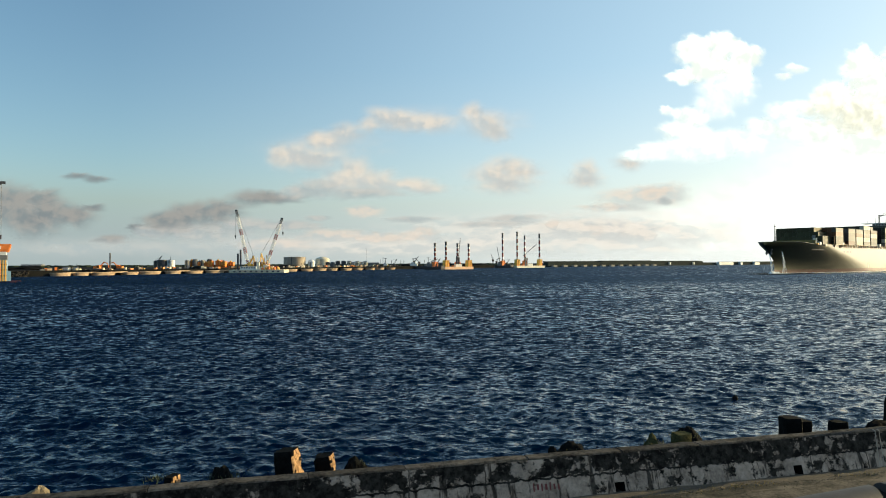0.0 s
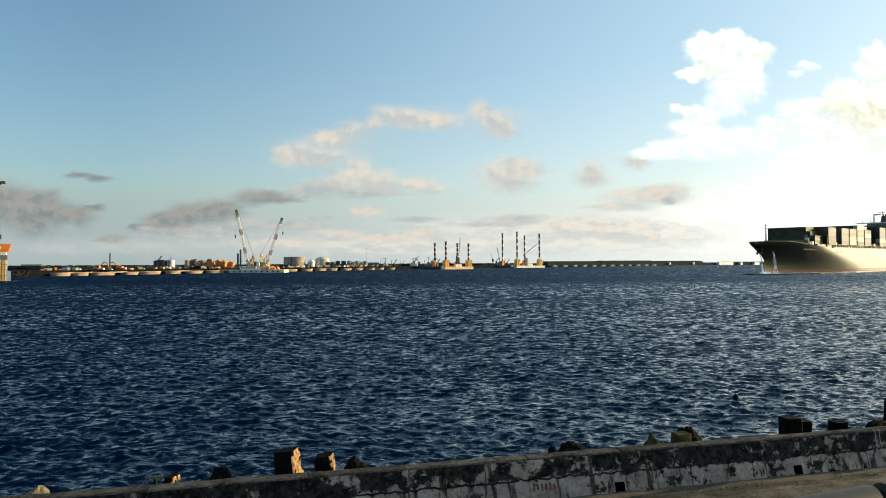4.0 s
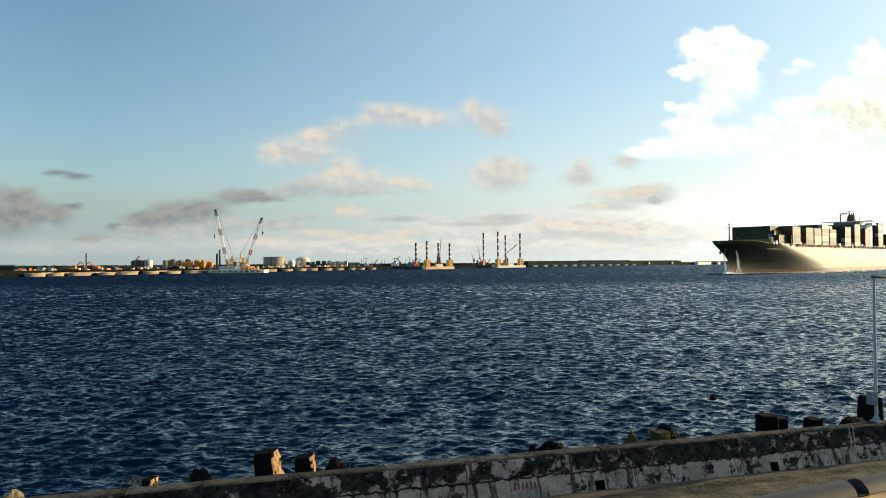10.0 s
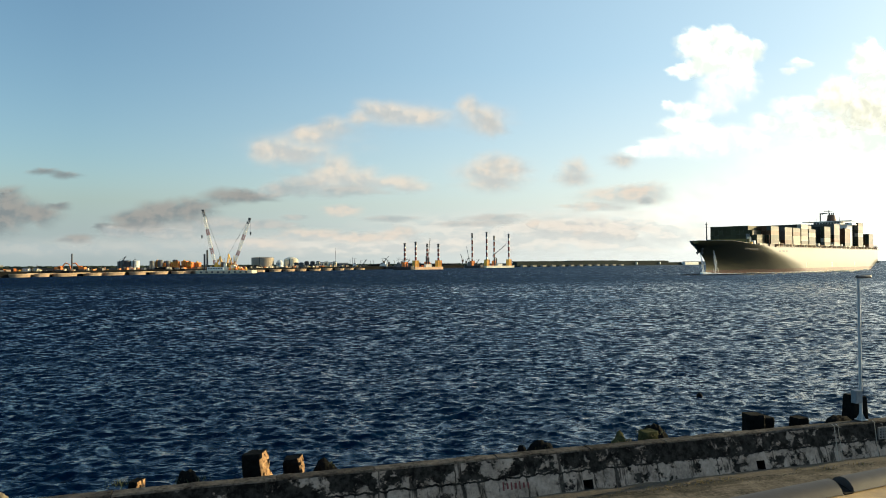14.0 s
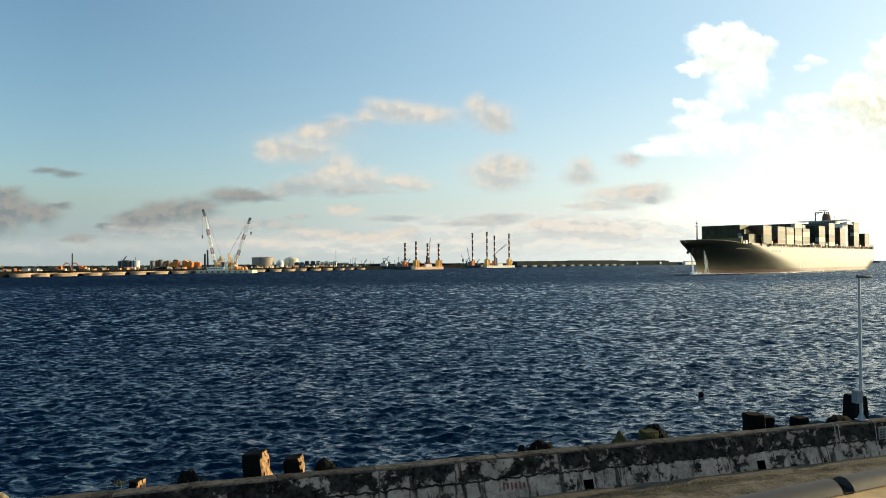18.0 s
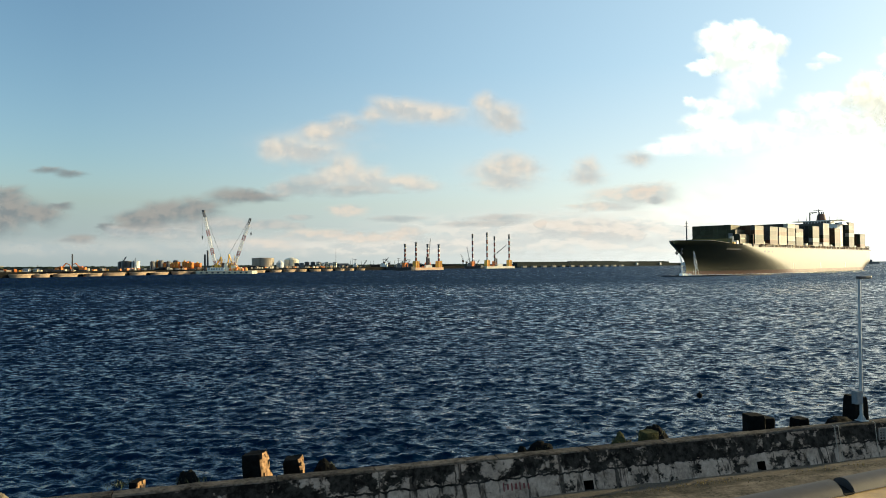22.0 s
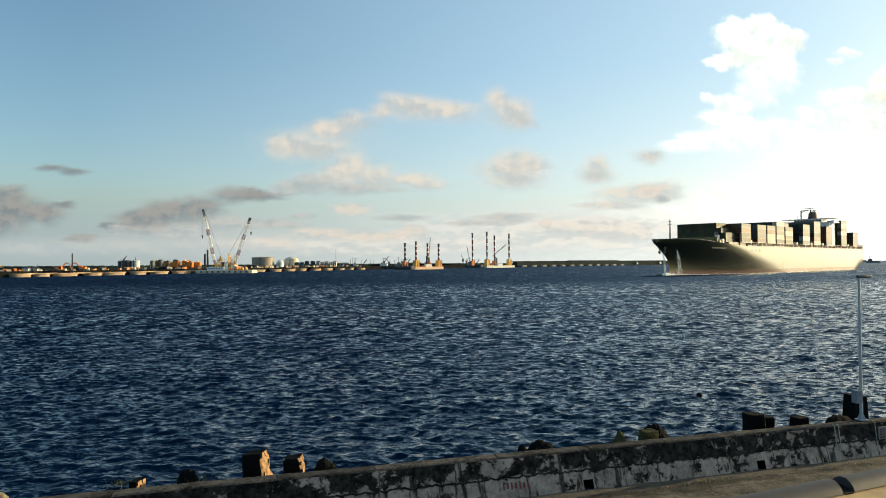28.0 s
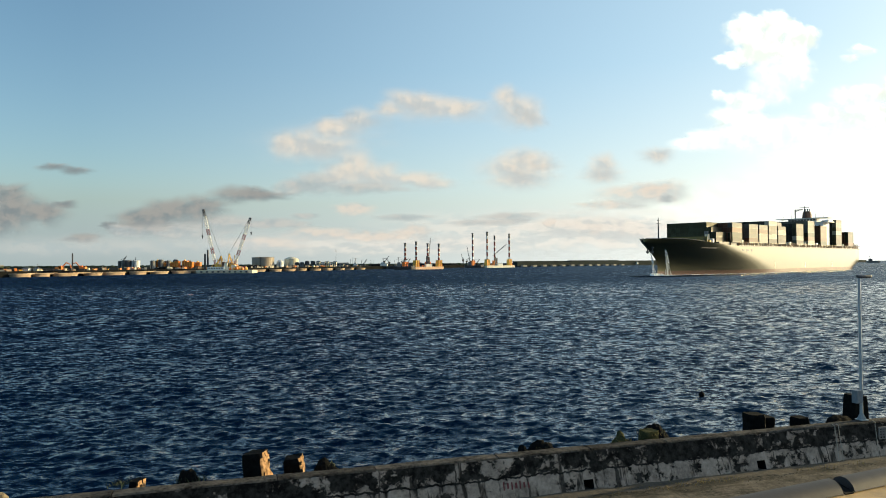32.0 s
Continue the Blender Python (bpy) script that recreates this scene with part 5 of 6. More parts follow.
jack_up(63.9, 914, 49.5, 39, [(-19.65, 14.45, 45.5, 1), (-19.65, -14.45, 46.2, 1), (19.65, 14.45, 43.0, 1), (19.65, -14.45, 44.5, 1)], PALE, "pale yellow jack-up platform on tall red and white banded legs", 11.0,
        [((-24.0, 14.0, 5), (-27.5, 17.0, 28.6)), ((3.0, 0, 15.5), (20.0, -9, 31.2))], 38)


# ---- breakwater, moored craft and small things on the far shore ----
def breakwater():
    t = thing("breakwater", Matrix.Identity(4), "long dark breakwater wall with pale stubs at the waterline", "breakwater", kind="structure")
    a, b = Vector((112, 1035, 0)), Vector((470, 1328, 0))
    d = (b - a).normalized()
    side = Vector((d.y, -d.x, 0))
    ln = (b - a).length
    m = Matrix(((d.x, side.x, 0, a.x), (d.y, side.y, 0, a.y), (0, 0, 1, 0), (0, 0, 0, 1)))
    for x0, x1, h in ((0, 120, 7.2), (120, 125, 8.2), (125, 250, 9.3), (250, 405, 8.0), (405, ln, 5.0)):
        part("wall_length", Shape().box(x0, x1 - 0.2, -9, 0, -3, h, m).box(x0, x1 - 0.2, -9, 4, -3, 1.6, m), ROCKWALL, t)
    part("parapet", Shape().box(0, 405, -10, -7.5, 7.0, 8.6, m), ROCKWALL, t)
    for i in range(12):
        x = 4 + i * 22
        part("stub", Shape().box(x, x + 8, 3.5, 8.5, -2, 2.6, m), CEMENT, t)
    for x in (300, 372):
        part("marker_post", Shape().box(x, x + 3, 0.2, 3.0, 1.6, 6.0, m), WHITE, t)
    for x0, x1 in ((446, 494), (520, 527), (572, 590)):
        part("pale_block", Shape().box(x0, x1, 2, 9, -2, 5.4, m), WHITE, t, "pale sunlit concrete block")
    part("wall_length", Shape().box(ln, ln + 900, -6, 4, -3, 6.4, m), ROCKWALL, t)


breakwater()


def dark_craft(x, y, ln, seed, label):
    """A dredger or work boat in shade: hull, deckhouse, mast, derrick."""
    rnd = random.Random(seed)
    t = thing("work_boat", pose(x, y, 0, 0, 0, rnd.uniform(-6, 6)), label, "boat", group="moored work boats")
    s = Shape()
    s.rings([[(px, -4 * q, -1), (px, 4 * q, -1), (px, 4.6 * q, 3.2 + e), (px, -4.6 * q, 3.2 + e)] for px, q, e in ((-ln / 2, 0.8, 0.4), (-ln / 3, 1, 0), (ln / 3, 1, 0.2), (ln / 2, 0.3, 1.2))])
    part("hull", s, DARK, t, smooth=False)
    part("deckhouse", Shape().box(-ln * 0.34, -ln * 0.16, -3, 3, 3.2, 6.0).box(-ln * 0.32, -ln * 0.2, -2.4, 2.4, 6.0, 7.8), WHITE if seed % 2 else GREY, t)
    for i in range(3):
        part("window", Shape().box(-ln * 0.31 + i * ln * 0.035, -ln * 0.29 + i * ln * 0.035, -2.46, -2.38, 6.6, 7.4), GLASS, t)
    part("mast", Shape().tube((-ln * 0.26, 0, 7.8), (-ln * 0.26, 0, 13), 0.2).tube((-ln * 0.26 - 2, 0, 12.4), (-ln * 0.26 + 2, 0, 12.4), 0.14), DARK, t)
    part("derrick", Shape().lattice((ln * 0.05, 0, 3.2), (ln * 0.30, 0, 11.5), 1.4, 0.8, 0.14, 6).tube((ln * 0.05, 0, 3.2), (ln * 0.02, 0, 10.5), 0.25).tube((ln * 0.02, 0, 10.5), (ln * 0.30, 0, 11.5), 0.06), DARK, t)
    for i in range(4):
        part("deck_gear", Shape().box(ln * (0.02 + 0.08 * i), ln * (0.07 + 0.08 * i), -2, 2, 3.2, 4.4 + rnd.random() * 1.6), RUST if i % 2 else GREY, t)
    return t


dark_craft(-58, 806, 46, 71, "dark low dredger moored beyond the platform")
dark_craft(-41, 722, 22, 78, "low dark work boat moored at the platform")
dark_craft(40, 884, 24, 74, "dark work boat moored behind the jack-up legs")
dark_craft(-96, 800, 24, 77, "small dark work boat at the quay end")

# drilling mast and excavator on the quay
t = thing("piling_mast", pose(-240.9, 446, 3.4), "thin dark upright piling mast on the far quay", "mast")
part("mast", Shape().box(-0.34, 0.34, -0.34, 0.34, 0, 10.3).box(-0.3, 0.3, -0.3, 0.3, 10.3, 11.4), DARK, t)
part("base", Shape().box(-1.0, 1.0, -1.0, 1.0, 0, 0.7), RUST, t)


def excavator(x, y, rz):
    t = thing("excavator", pose(x, y, 3.6, 0, 0, rz), "orange tracked excavator on the far quay", "excavator")
    for sy in (-1.3, 1.3):
        part("track", Shape().rings([[(px, sy + dy, pz) for px, pz in ((-2, 0), (2, 0), (2.3, .4), (2, .9), (-2, .9), (-2.3, .4))] for dy in (-.35, .35)]), DARK, t)
    part("body", Shape().box(-2.2, 1.6, -1.4, 1.4, 1.0, 2.5), ORANGE, t)
    part("cab", Shape().box(0.4, 1.9, -1.4, -0.2, 1.0, 3.2), ORANGE, t)
    part("boom", Shape().tube((1.4, 0.2, 2.0), (4.2, 0.2, 5.2), 0.35, k=6).tube((4.2, 0.2, 5.2), (6.6, 0.2, 4.2), 0.3, k=6), ORANGE, t)
    part("stick", Shape().tube((6.6, 0.2, 4.2), (7.4, 0.2, 1.4), 0.25, k=6), ORANGE, t)
    part("bucket", Shape().rings([[(7.0 + a, 0.2 + dy, b) for a, b in ((0, 1.6), (0.9, 1.4), (0.8, 0.3), (0.1, 0.4))] for dy in (-.6, .6)]), DARK, t)


excavator(-246.0, 440, 0)
excavator(-237.5, 452, 180)
excavator(-190, 600, 20)

# thin masts far inland
for x, y, h in ((-122, 905, 9), (-119, 905, 12), (-117, 910, 8), (-153, 980, 26), (-98, 930, 8), (-94, 930, 8), (-251, 560, 10)):
    t = thing("thin_mast", pose(x, y, 3.5), "thin far-off mast on the skyline", "mast", group="thin masts")
    part("pole", Shape().tube((0, 0, 0), (0, 0, h), 0.35 if h < 20 else 0.2, 0.12, k=6), DARK, t)
    part("crossbar", Shape().box(-0.8, 0.8, -0.08, 0.08, h * 0.8, h * 0.8 + 0.16), DARK, t)


def moored_ship():
    """The end of an orange and blue ship with a deck crane, at the edge of the view."""
    t = thing("moored_ship", pose(-208.9, 300, 0, 0, 0, 34), "orange topped cargo ship with yellow ribs moored at the quay", "ship")
    part("hull", Shape().box(-60, -0.6, 0, 22, -2, 9.6), BLUE, t, "pale blue hull side")
    for i in range(26):
        x = -1.0 - i * 1.05
        part("fender_pile", Shape().tube((x, -0.5, -1), (x, -0.5, 9.4), 0.27, k=8), YELLOW, t, "yellow fender pile")
    for z in (2.2, 4.8, 7.2):
        part("waling", Shape().box(-30, -0.4, -0.35, -0.05, z, z + 0.4), RUST, t)
    part("grey_band", Shape().box(-60, -0.4, -0.3, 22, 9.6, 11.6), GREY, t)
    part("white_band", Shape().box(-60, -0.8, -0.4, 22, 11.6, 13.2), WHITE, t)
    s = Shape()
    s.rings([[(-60, y, z0), (x1, y, z0), (x1 + 1.0, y, z1), (-60, y, z1)] for y, x1, z0, z1 in ((-0.6, 0.0, 13.2, 16.6), (22, 0.0, 13.2, 16.6))])
    part("upper_side", s, ORANGE, t, "orange upper side")
    for x in (-3.6, -6.0):
        part("letter_bar", Shape().box(x - 0.8, x + 0.8, -0.72, -0.62, 14.3, 15.5), WHITE, t)
    part("quarter_fender", Shape().box(-0.55, 0.9, 1, 6, -1, 4.4), BLUE, t)
    crane = part("crane_column", Shape().lathe(-26, 8, [(1.6, 16), (1.4, 26), (1.8, 26.2), (1.8, 29)], 14), ORANGE, t)
    part("crane_jib", Shape().lattice((-24.5, 8, 28), (-2.8, 8, 45.0), 1.8, 1.0, 0.2, 14), DARK, crane)
    part("jib_head", Shape().box(-3.6, -1.4, 7.4, 8.6, 44.4, 45.6), DARK, crane)
    cable = part("hoist_cable", Shape().tube((-3.0, 8, 44.6), (-3.0, 8, 20.5), 0.08, k=5).tube((-4.0, 8, 44.0), (-4.0, 8, 20.5), 0.08, k=5), DARK, t)
    part("hook_block", Shape().box(-4.2, -2.8, 7.7, 8.3, 19.0, 21.0).tube((-3.5, 8, 19), (-3.5, 8, 17.2), 0.14), DARK, cable)


moored_ship()

# a boat lying off, beyond the ship
t = thing("far_boat", pose(940, 1500, 0), "tiny far-off boat near the breakwater", "boat")
part("hull", Shape().rings([[(x, -3 * q, 0), (x, 3 * q, 0), (x, 4 * q, 4.5), (x, -4 * q, 4.5)] for x, q in ((-14, 0.7), (-8, 1), (8, 1), (15, 0.2))]), GREY, t)
part("cabin", Shape().box(-9, -3, -2.5, 2.5, 4.5, 9).tube((-6, 0, 9), (-8, 0, 15), 0.4), DARK, t)


# rubble bank at the near end of the far quay
def rubble_bank():
    rnd = random.Random(91)
    s = Shape()
    for i in range(420):
        q = rnd.random()
        x, y = -345 + 80 * q, 347.5 + 50.7 * q
        k = rnd.random()
        r = rnd.uniform(0.5, 1.5)
        cx, cy, cz = x + (1 - k) * 3.6 + 0.4, y - (1 - k) * 5.6 - 0.6, -0.2 + 3.6 * k
        s.rings([[(cx + r * w * math.cos(a * 1.047 + i), cy + r * w * math.sin(a * 1.047 + i) * 0.8, cz + h * r) for a in range(6)] for h, w in ((-0.5, 0.6), (0.0, 1.0), (0.45, 0.55))])
    tagged(part("rubble_bank", s, BANK_STONE), "dark brown rubble bank below the far quay", "rubble", kind="stuff")


BANK_STONE = material("bank_rubble", (0.032, 0.027, 0.022), 0.95, vary=0.5, fine=0.8, coarse=0.1, bump=0.2, island=0.5, spec=0.1)
rubble_bank()

# odds and ends on the far quay
def crate_stack(x, y, seed):
    rnd = random.Random(seed)
    t = thing("crate_stack", pose(x, y, 3.5, 0, 0, rnd.uniform(0, 60)), "stack of rusty crates and drums on the far quay", "crates", group="crate stacks")
    for i in range(rnd.randint(3, 5)):
        a, b, h = rnd.uniform(-3, 3), rnd.uniform(-2, 2), rnd.uniform(0.8, 2.0)
        part("crate", Shape().box(a - 0.9, a + 0.9, b - 0.7, b + 0.7, 0, h), rnd.choice((RUST, GREY, YELLOW, CREAM, DARK)), t)


for i, (x, y) in enumerate(((-272, 440), (-266, 452), (-252, 450), (-244, 470), (-238, 485), (-229, 500), (-224, 512), (-195, 575), (-183, 610), (-160, 640), (-150, 655), (-135, 690), (-122, 712), (-108, 735))):
    crate_stack(x, y, 300 + i)


def shed(x, y, w, h, mat, label, rz=0):
    t = thing("harbour_shed", pose(x, y, 3.5, 0, 0, rz), label, "shed", group="harbour sheds")
    part("wall", Shape().box(-w / 2, w / 2, -5, 5, 0, h), mat, t)
    part("roof", Shape().rings([[(q, -5.4, h), (q, 5.4, h), (q, 3.2, h + 1.1), (q, -3.2, h + 1.1)] for q in (-w / 2 - 0.3, w / 2 + 0.3)]), GREY, t)
    part("door", Shape().box(-1.6, 1.6, -5.08, -4.95, 0, h * 0.7), DARK, t)
    for k in (-1, 1):
        part("window", Shape().box(k * w * 0.33 - 0.8, k * w * 0.33 + 0.8, -5.07, -4.95, h * 0.45, h * 0.75), GLASS, t)


shed(-118, 800, 14, 3.4, GREY, "low grey shed at the quay end", 20)
shed(-40, 960, 18, 3.0, DARK, "low dark shed behind the moored craft", 15)
shed(-395, 600, 16, 3.0, SCRUB, "low dark shed far inland", 15)


def earth_mound(x, y, r, h, mat, seed):
    rnd = random.Random(seed)
    bm = bmesh.new()
    bmesh.ops.create_icosphere(bm, subdivisions=3, radius=1.0)
    for v in bm.verts:
        v.co *= 1 + 0.25 * noise.noise(v.co * 2.0 + Vector((seed, 0, 0)))
        v.co = Vector((v.co.x * r, v.co.y * r * 0.7, max(v.co.z, -0.05) * h))
    me = bpy.data.meshes.new("earth_mound")
    bm.to_mesh(me)
    bm.free()
    me.materials.append(mat)
    ob = new("earth_mound", me)
    ob.matrix_basis = pose(x, y, 3.5, 0, 0, rnd.uniform(0, 90))
    tagged(ob, "low heap of earth and rubble on the far quay", "heap", group="earth mounds")


for i, (x, y, r, h) in enumerate(((-302, 455, 16, 2.6), (-283, 470, 12, 2.0), (-214, 530, 9, 2.2), (-262, 500, 14, 2.2), (-175, 640, 12, 2.6), (-75, 830, 14, 3.0), (-20, 900, 16, 3.0), (10, 950, 14, 2.6))):
    earth_mound(x, y, r, h, SOIL if i % 2 else ROCK_SHADE, 500 + i)

def clutter(x, y, seed):
    """Stacked formwork, drums, pipes and plant parked along the quay edge."""
    rnd = random.Random(seed)
    t = thing("plant_stack", pose(x, y, 3.5, 0, 0, rnd.uniform(40, 75)), "untidy stack of formwork, pipes and drums on the quay edge", "stack", group="plant stacks")
    for i in range(rnd.randint(4, 7)):
        a, b, h, w = rnd.uniform(-5, 5), rnd.uniform(-1.5, 1.5), rnd.uniform(0.5, 2.1), rnd.uniform(0.5, 1.6)
        part("formwork_panel", Shape().box(a - w, a + w, b - 0.6, b + 0.6, 0, h), rnd.choice((DARK, DARK, RUST, CREAM, ORANGE, GREY, CAISSON)), t)
    for i in range(rnd.randint(1, 3)):
        a = rnd.uniform(-4, 4)
        part("drum", Shape().lathe(a, 1.8, [(0.55, 0), (0.55, 1.1), (0.3, 1.15)], 10), rnd.choice((RUST, GREY, YELLOW)), t)
    a = rnd.uniform(-3, 3)
    part("prop", Shape().tube((a, 0, 0), (a + rnd.uniform(-1.5, 1.5), 0, rnd.uniform(2, 4.5)), 0.12, k=5), DARK, t)


for i in range(26):
    q = i / 25
    clutter(-268 + 172 * q + (i % 3) * 2.0, 424 + 322 * q + (i % 4) * 4.0, 700 + i)

# quay cranes and gantries far off, thin against the sky
for x, y, h, lean in ((-300, 640, 12, 5), (-72, 840, 12, 6), (-66, 842, 10, -5), (-50, 850, 9, 7), (28, 960, 16, -3), (33, 962, 11, 4)):
    t = thing("derrick_crane", pose(x, y, 3.5), "small dark derrick crane on the far quay", "crane", group="derrick cranes")
    part("tower", Shape().box(-0.6, 0.6, -0.6, 0.6, 0, h * 0.5), DARK, t)
    part("cab", Shape().box(-1.4, 1.4, -1.1, 1.1, h * 0.32, h * 0.5), RUST, t)
    part("jib", Shape().lattice((0, 0, h * 0.45), (lean, 0, h), 0.9, 0.5, 0.1, 6), DARK, t)
    part("stay", Shape().tube((-lean * 0.35, 0, h * 0.62), (lean, 0, h), 0.07, k=4).tube((0, 0, h * 0.5), (-lean * 0.35, 0, h * 0.62), 0.1, k=4), DARK, t)


# ---- small things along the sea wall ----
def streak_tube(x, dx):
    """A thin tube standing in for a pale streak down the wall face, slightly askew."""
    f = lambda q: -0.655 + 0.31 * q
    s = Shape()
    pts = [Vector((x, -0.30, 1.0)), Vector((x, -0.385, 0.97))] + [Vector((x + dx * (1 - q), f(q) - 0.02, q)) for q in (0.92, 0.6, 0.3, 0.02)]
    for a, b in zip(pts, pts[1:]):
        s.tube(a, b, 0.009, k=7)
    t = thing("wall_streak_tube", WALL_FRAME.copy(), "thin pale tube standing in for a streak down the sea wall", "pipe", group="cable pipes")
    part("pipe", s, CEMENT, t)


streak_tube(20.78, -0.16)
streak_tube(20.92, -0.14)
streak_tube(22.30, -0.20)


def vent_block(x):
    t = thing("vent_block", WALL_FRAME @ pose(x, -0.43, 0.46), "pale pierced concrete block let into the wall", "block")
    part("block_frame", Shape().box(-0.30, 0.30, -0.06, -0.02, 0, 0.05).box(-0.30, 0.30, -0.06, -0.02, 0.33, 0.38).box(-0.30, -0.25, -0.06, -0.02, 0.05, 0.33).box(0.25, 0.30, -0.06, -0.02, 0.05, 0.33), GREY, t)
    for i in range(4):
        part("bar", Shape().box(-0.17 + i * 0.1, -0.13 + i * 0.1, -0.055, -0.02, 0.05, 0.33), GREY, t)
    for i in range(3):
        part("cross_bar", Shape().box(-0.25, 0.25, -0.052, -0.02, 0.10 + i * 0.08, 0.13 + i * 0.08), GREY, t)


vent_block(22.62)


def weeds(x, off, z, n, spread, height, seed, mat, label):
    """A tuft of dry stalks."""
    rnd = random.Random(seed)
    s = Shape()
    for i in range(n):
        a = Vector((rnd.gauss(0, spread), rnd.gauss(0, spread * 0.7), 0))
        h = height * rnd.uniform(0.4, 1.1)
        lean = Vector((rnd.gauss(0, 0.35), rnd.gauss(0, 0.3), 1)) * h
        w = rnd.uniform(0.004, 0.010)
        m = a + lean * 0.55 + Vector((rnd.gauss(0, 0.02), rnd.gauss(0, 0.02), 0))
        d = Vector((rnd.uniform(-1, 1), rnd.uniform(-1, 1), 0)).normalized() * w
        tip = a + lean
        s.add([a - d, a + d, m + d * 0.8, m - d * 0.8, tip], [(0, 1, 2, 3), (3, 2, 4)])
    ob = part("weed_tuft", s, mat)
    p = place_on_wall(x, off, z)
    ob.matrix_basis = pose(p.x, p.y, p.z)
    return tagged(ob, label, "weeds", group="weed tufts", kind="stuff")


WEED = material("dry_weed", (0.20, 0.15, 0.05), 0.9, vary=0.4, bump=0, island=0.4)
WEED_DARK = material("dark_weed", (0.05, 0.06, 0.025), 0.9, vary=0.4, bump=0, island=0.4)
weeds(3.10, 0.95, 2.12, 150, 0.16, 0.16, 1, WEED_DARK, "dark dry weeds growing over a boulder")
weeds(6.42, 1.9, 1.93, 70, 0.12, 0.09, 2, WEED_DARK, "dark dry weeds growing over a boulder")
weeds(12.15, 1.0, 2.18, 50, 0.2, 0.06, 3, WEED_DARK, "dark weeds growing over a boulder")
weeds(14.5, 0.85, 2.12, 120, 0.14, 0.15, 4, WEED, "dry yellow weeds growing over a rock")
weeds(15.5, 0.9, 2.24, 90, 0.16, 0.12, 5, WEED, "dry yellow weeds on a low block")
weeds(16.25, 1.8, 2.08, 70, 0.25, 0.10, 6, WEED_DARK, "dark weeds growing over a boulder")
weeds(1.6, 0.9, 2.2, 70, 0.14, 0.16, 7, WEED_DARK, "dark dry weeds beside a low block")
for i, (x, n) in enumerate(((13.4, 90), (14.2, 120), (15.0, 160), (15.8, 150), (16.6, 90), (19.0, 70), (19.8, 90), (21.0, 60), (22.2, 60), (24.0, 80))):
    weeds(x, -0.76, 1.4, n, 0.22, 0.07, 20 + i, WEED, "low dry weeds at the foot of the sea wall")


def litter_strip():
    """Sand, gravel and dead leaves washed against the foot of the wall."""
    rnd = random.Random(31)
    s = Shape()
    for i in range(1500):
        x = rnd.uniform(9, 27)
        d = abs(rnd.gauss(0, 0.35))
        r = rnd.uniform(0.008, 0.03)
        a = rnd.uniform(0, 6.28)
        p = [(x + r * math.cos(a + k * 1.57) * rnd.uniform(0.6, 1.3), -0.70 - d + r * math.sin(a + k * 1.57), 0.002) for k in range(4)]
        top = (x, -0.70 - d, r * rnd.uniform(0.4, 0.9))
        s.add(p + [top], [(0, 1, 4), (1, 2, 4), (2, 3, 4), (3, 0, 4)])
    ob = part("gravel_litter", s, GRAVEL)
    ob.matrix_basis = WALL_FRAME
    tagged(ob, "gravel and dead leaves along the foot of the wall", "gravel", kind="stuff")
    # low banks of blown sand, uneven along the wall
    b = Shape()
    rows = []
    for i in range(121):
        x = 8 + i * 0.16
        w = 0.28 + 0.22 * noise.noise(Vector((x * 0.9, 3, 0))) + 0.12 * noise.noise(Vector((x * 3, 9, 0)))
        h = 0.05 + 0.03 * noise.noise(Vector((x * 1.3, 5, 0)))
        rows.append([(x, -0.63, h), (x, -0.63 - w * 0.4, h * 0.8), (x, -0.63 - w, 0.004), (x, -0.66 - w * 1.3, -0.02)])
    b.rings(rows, closed=False)
    ob = part("sand_bank", b, SAND, smooth=True)
    ob.matrix_basis = WALL_FRAME
    tagged(ob, "thin bank of blown brown sand against the wall", "sand", kind="structure")


GRAVEL = material("gravel_litter", (0.08, 0.07, 0.045), 0.95, vary=0.4, bump=0.1, island=0.5)
SAND = material("blown_sand", (0.088, 0.072, 0.054), 0.95, vary=0.4, fine=18, coarse=2.2, bump=0.3)
litter_strip()

# float in the water off the wall
def float_buoy():
    t = thing("net_float", pose(13.58, 36.47, 0.08), "small black net float bobbing on the water", "buoy")
    part("ball", Shape().lathe(0, 0, [(0.02, -0.16), (0.10, -0.12), (0.15, -0.02), (0.15, 0.04), (0.10, 0.12), (0.03, 0.15)], 14), RUBBER_AND_GAP, t, smooth=True)
    part("eye", Shape().lathe(0, 0, [(0.03, 0.14), (0.03, 0.20), (0.01, 0.21)], 8), RUBBER_AND_GAP, t)
    return t


buoy = float_buoy()

# faded red writing on the wall that cannot be read
for i, (dx, w, dz, h) in enumerate(((0.0, 0.035, 0.0, 0.19), (0.10, 0.05, 0.03, 0.13), (0.21, 0.04, 0.0, 0.17), (0.31, 0.06, 0.02, 0.13), (0.43, 0.035, 0.0, 0.18), (0.53, 0.05, 0.02, 0.12), (0.65, 0.04, 0.0, 0.13))):
    s = Shape()
    x, z = 10.35 + dx, 0.24 + dz
    f = lambda q: -0.656 + 0.31 * q
    s.add([(x, f(z), z), (x + w, f(z), z), (x + w, f(z + h), z + h), (x, f(z + h), z + h)], [(0, 1, 2, 3)])
    part("paint_mark", s, RED_INK, wall)


# ---- clouds: heaped vapour drifting together on one wind ----
LIT_WHITE, LIT_PINK = (0.98, 0.95, 0.86), (0.615, 0.515, 0.445)
BRIGHT = cloud_material("sunlit_cloud", LIT_WHITE, (0.70, 0.70, 0.65), 0.55, 0.9, 0.32, 1.0, 1.0, 0.35, 6.0)
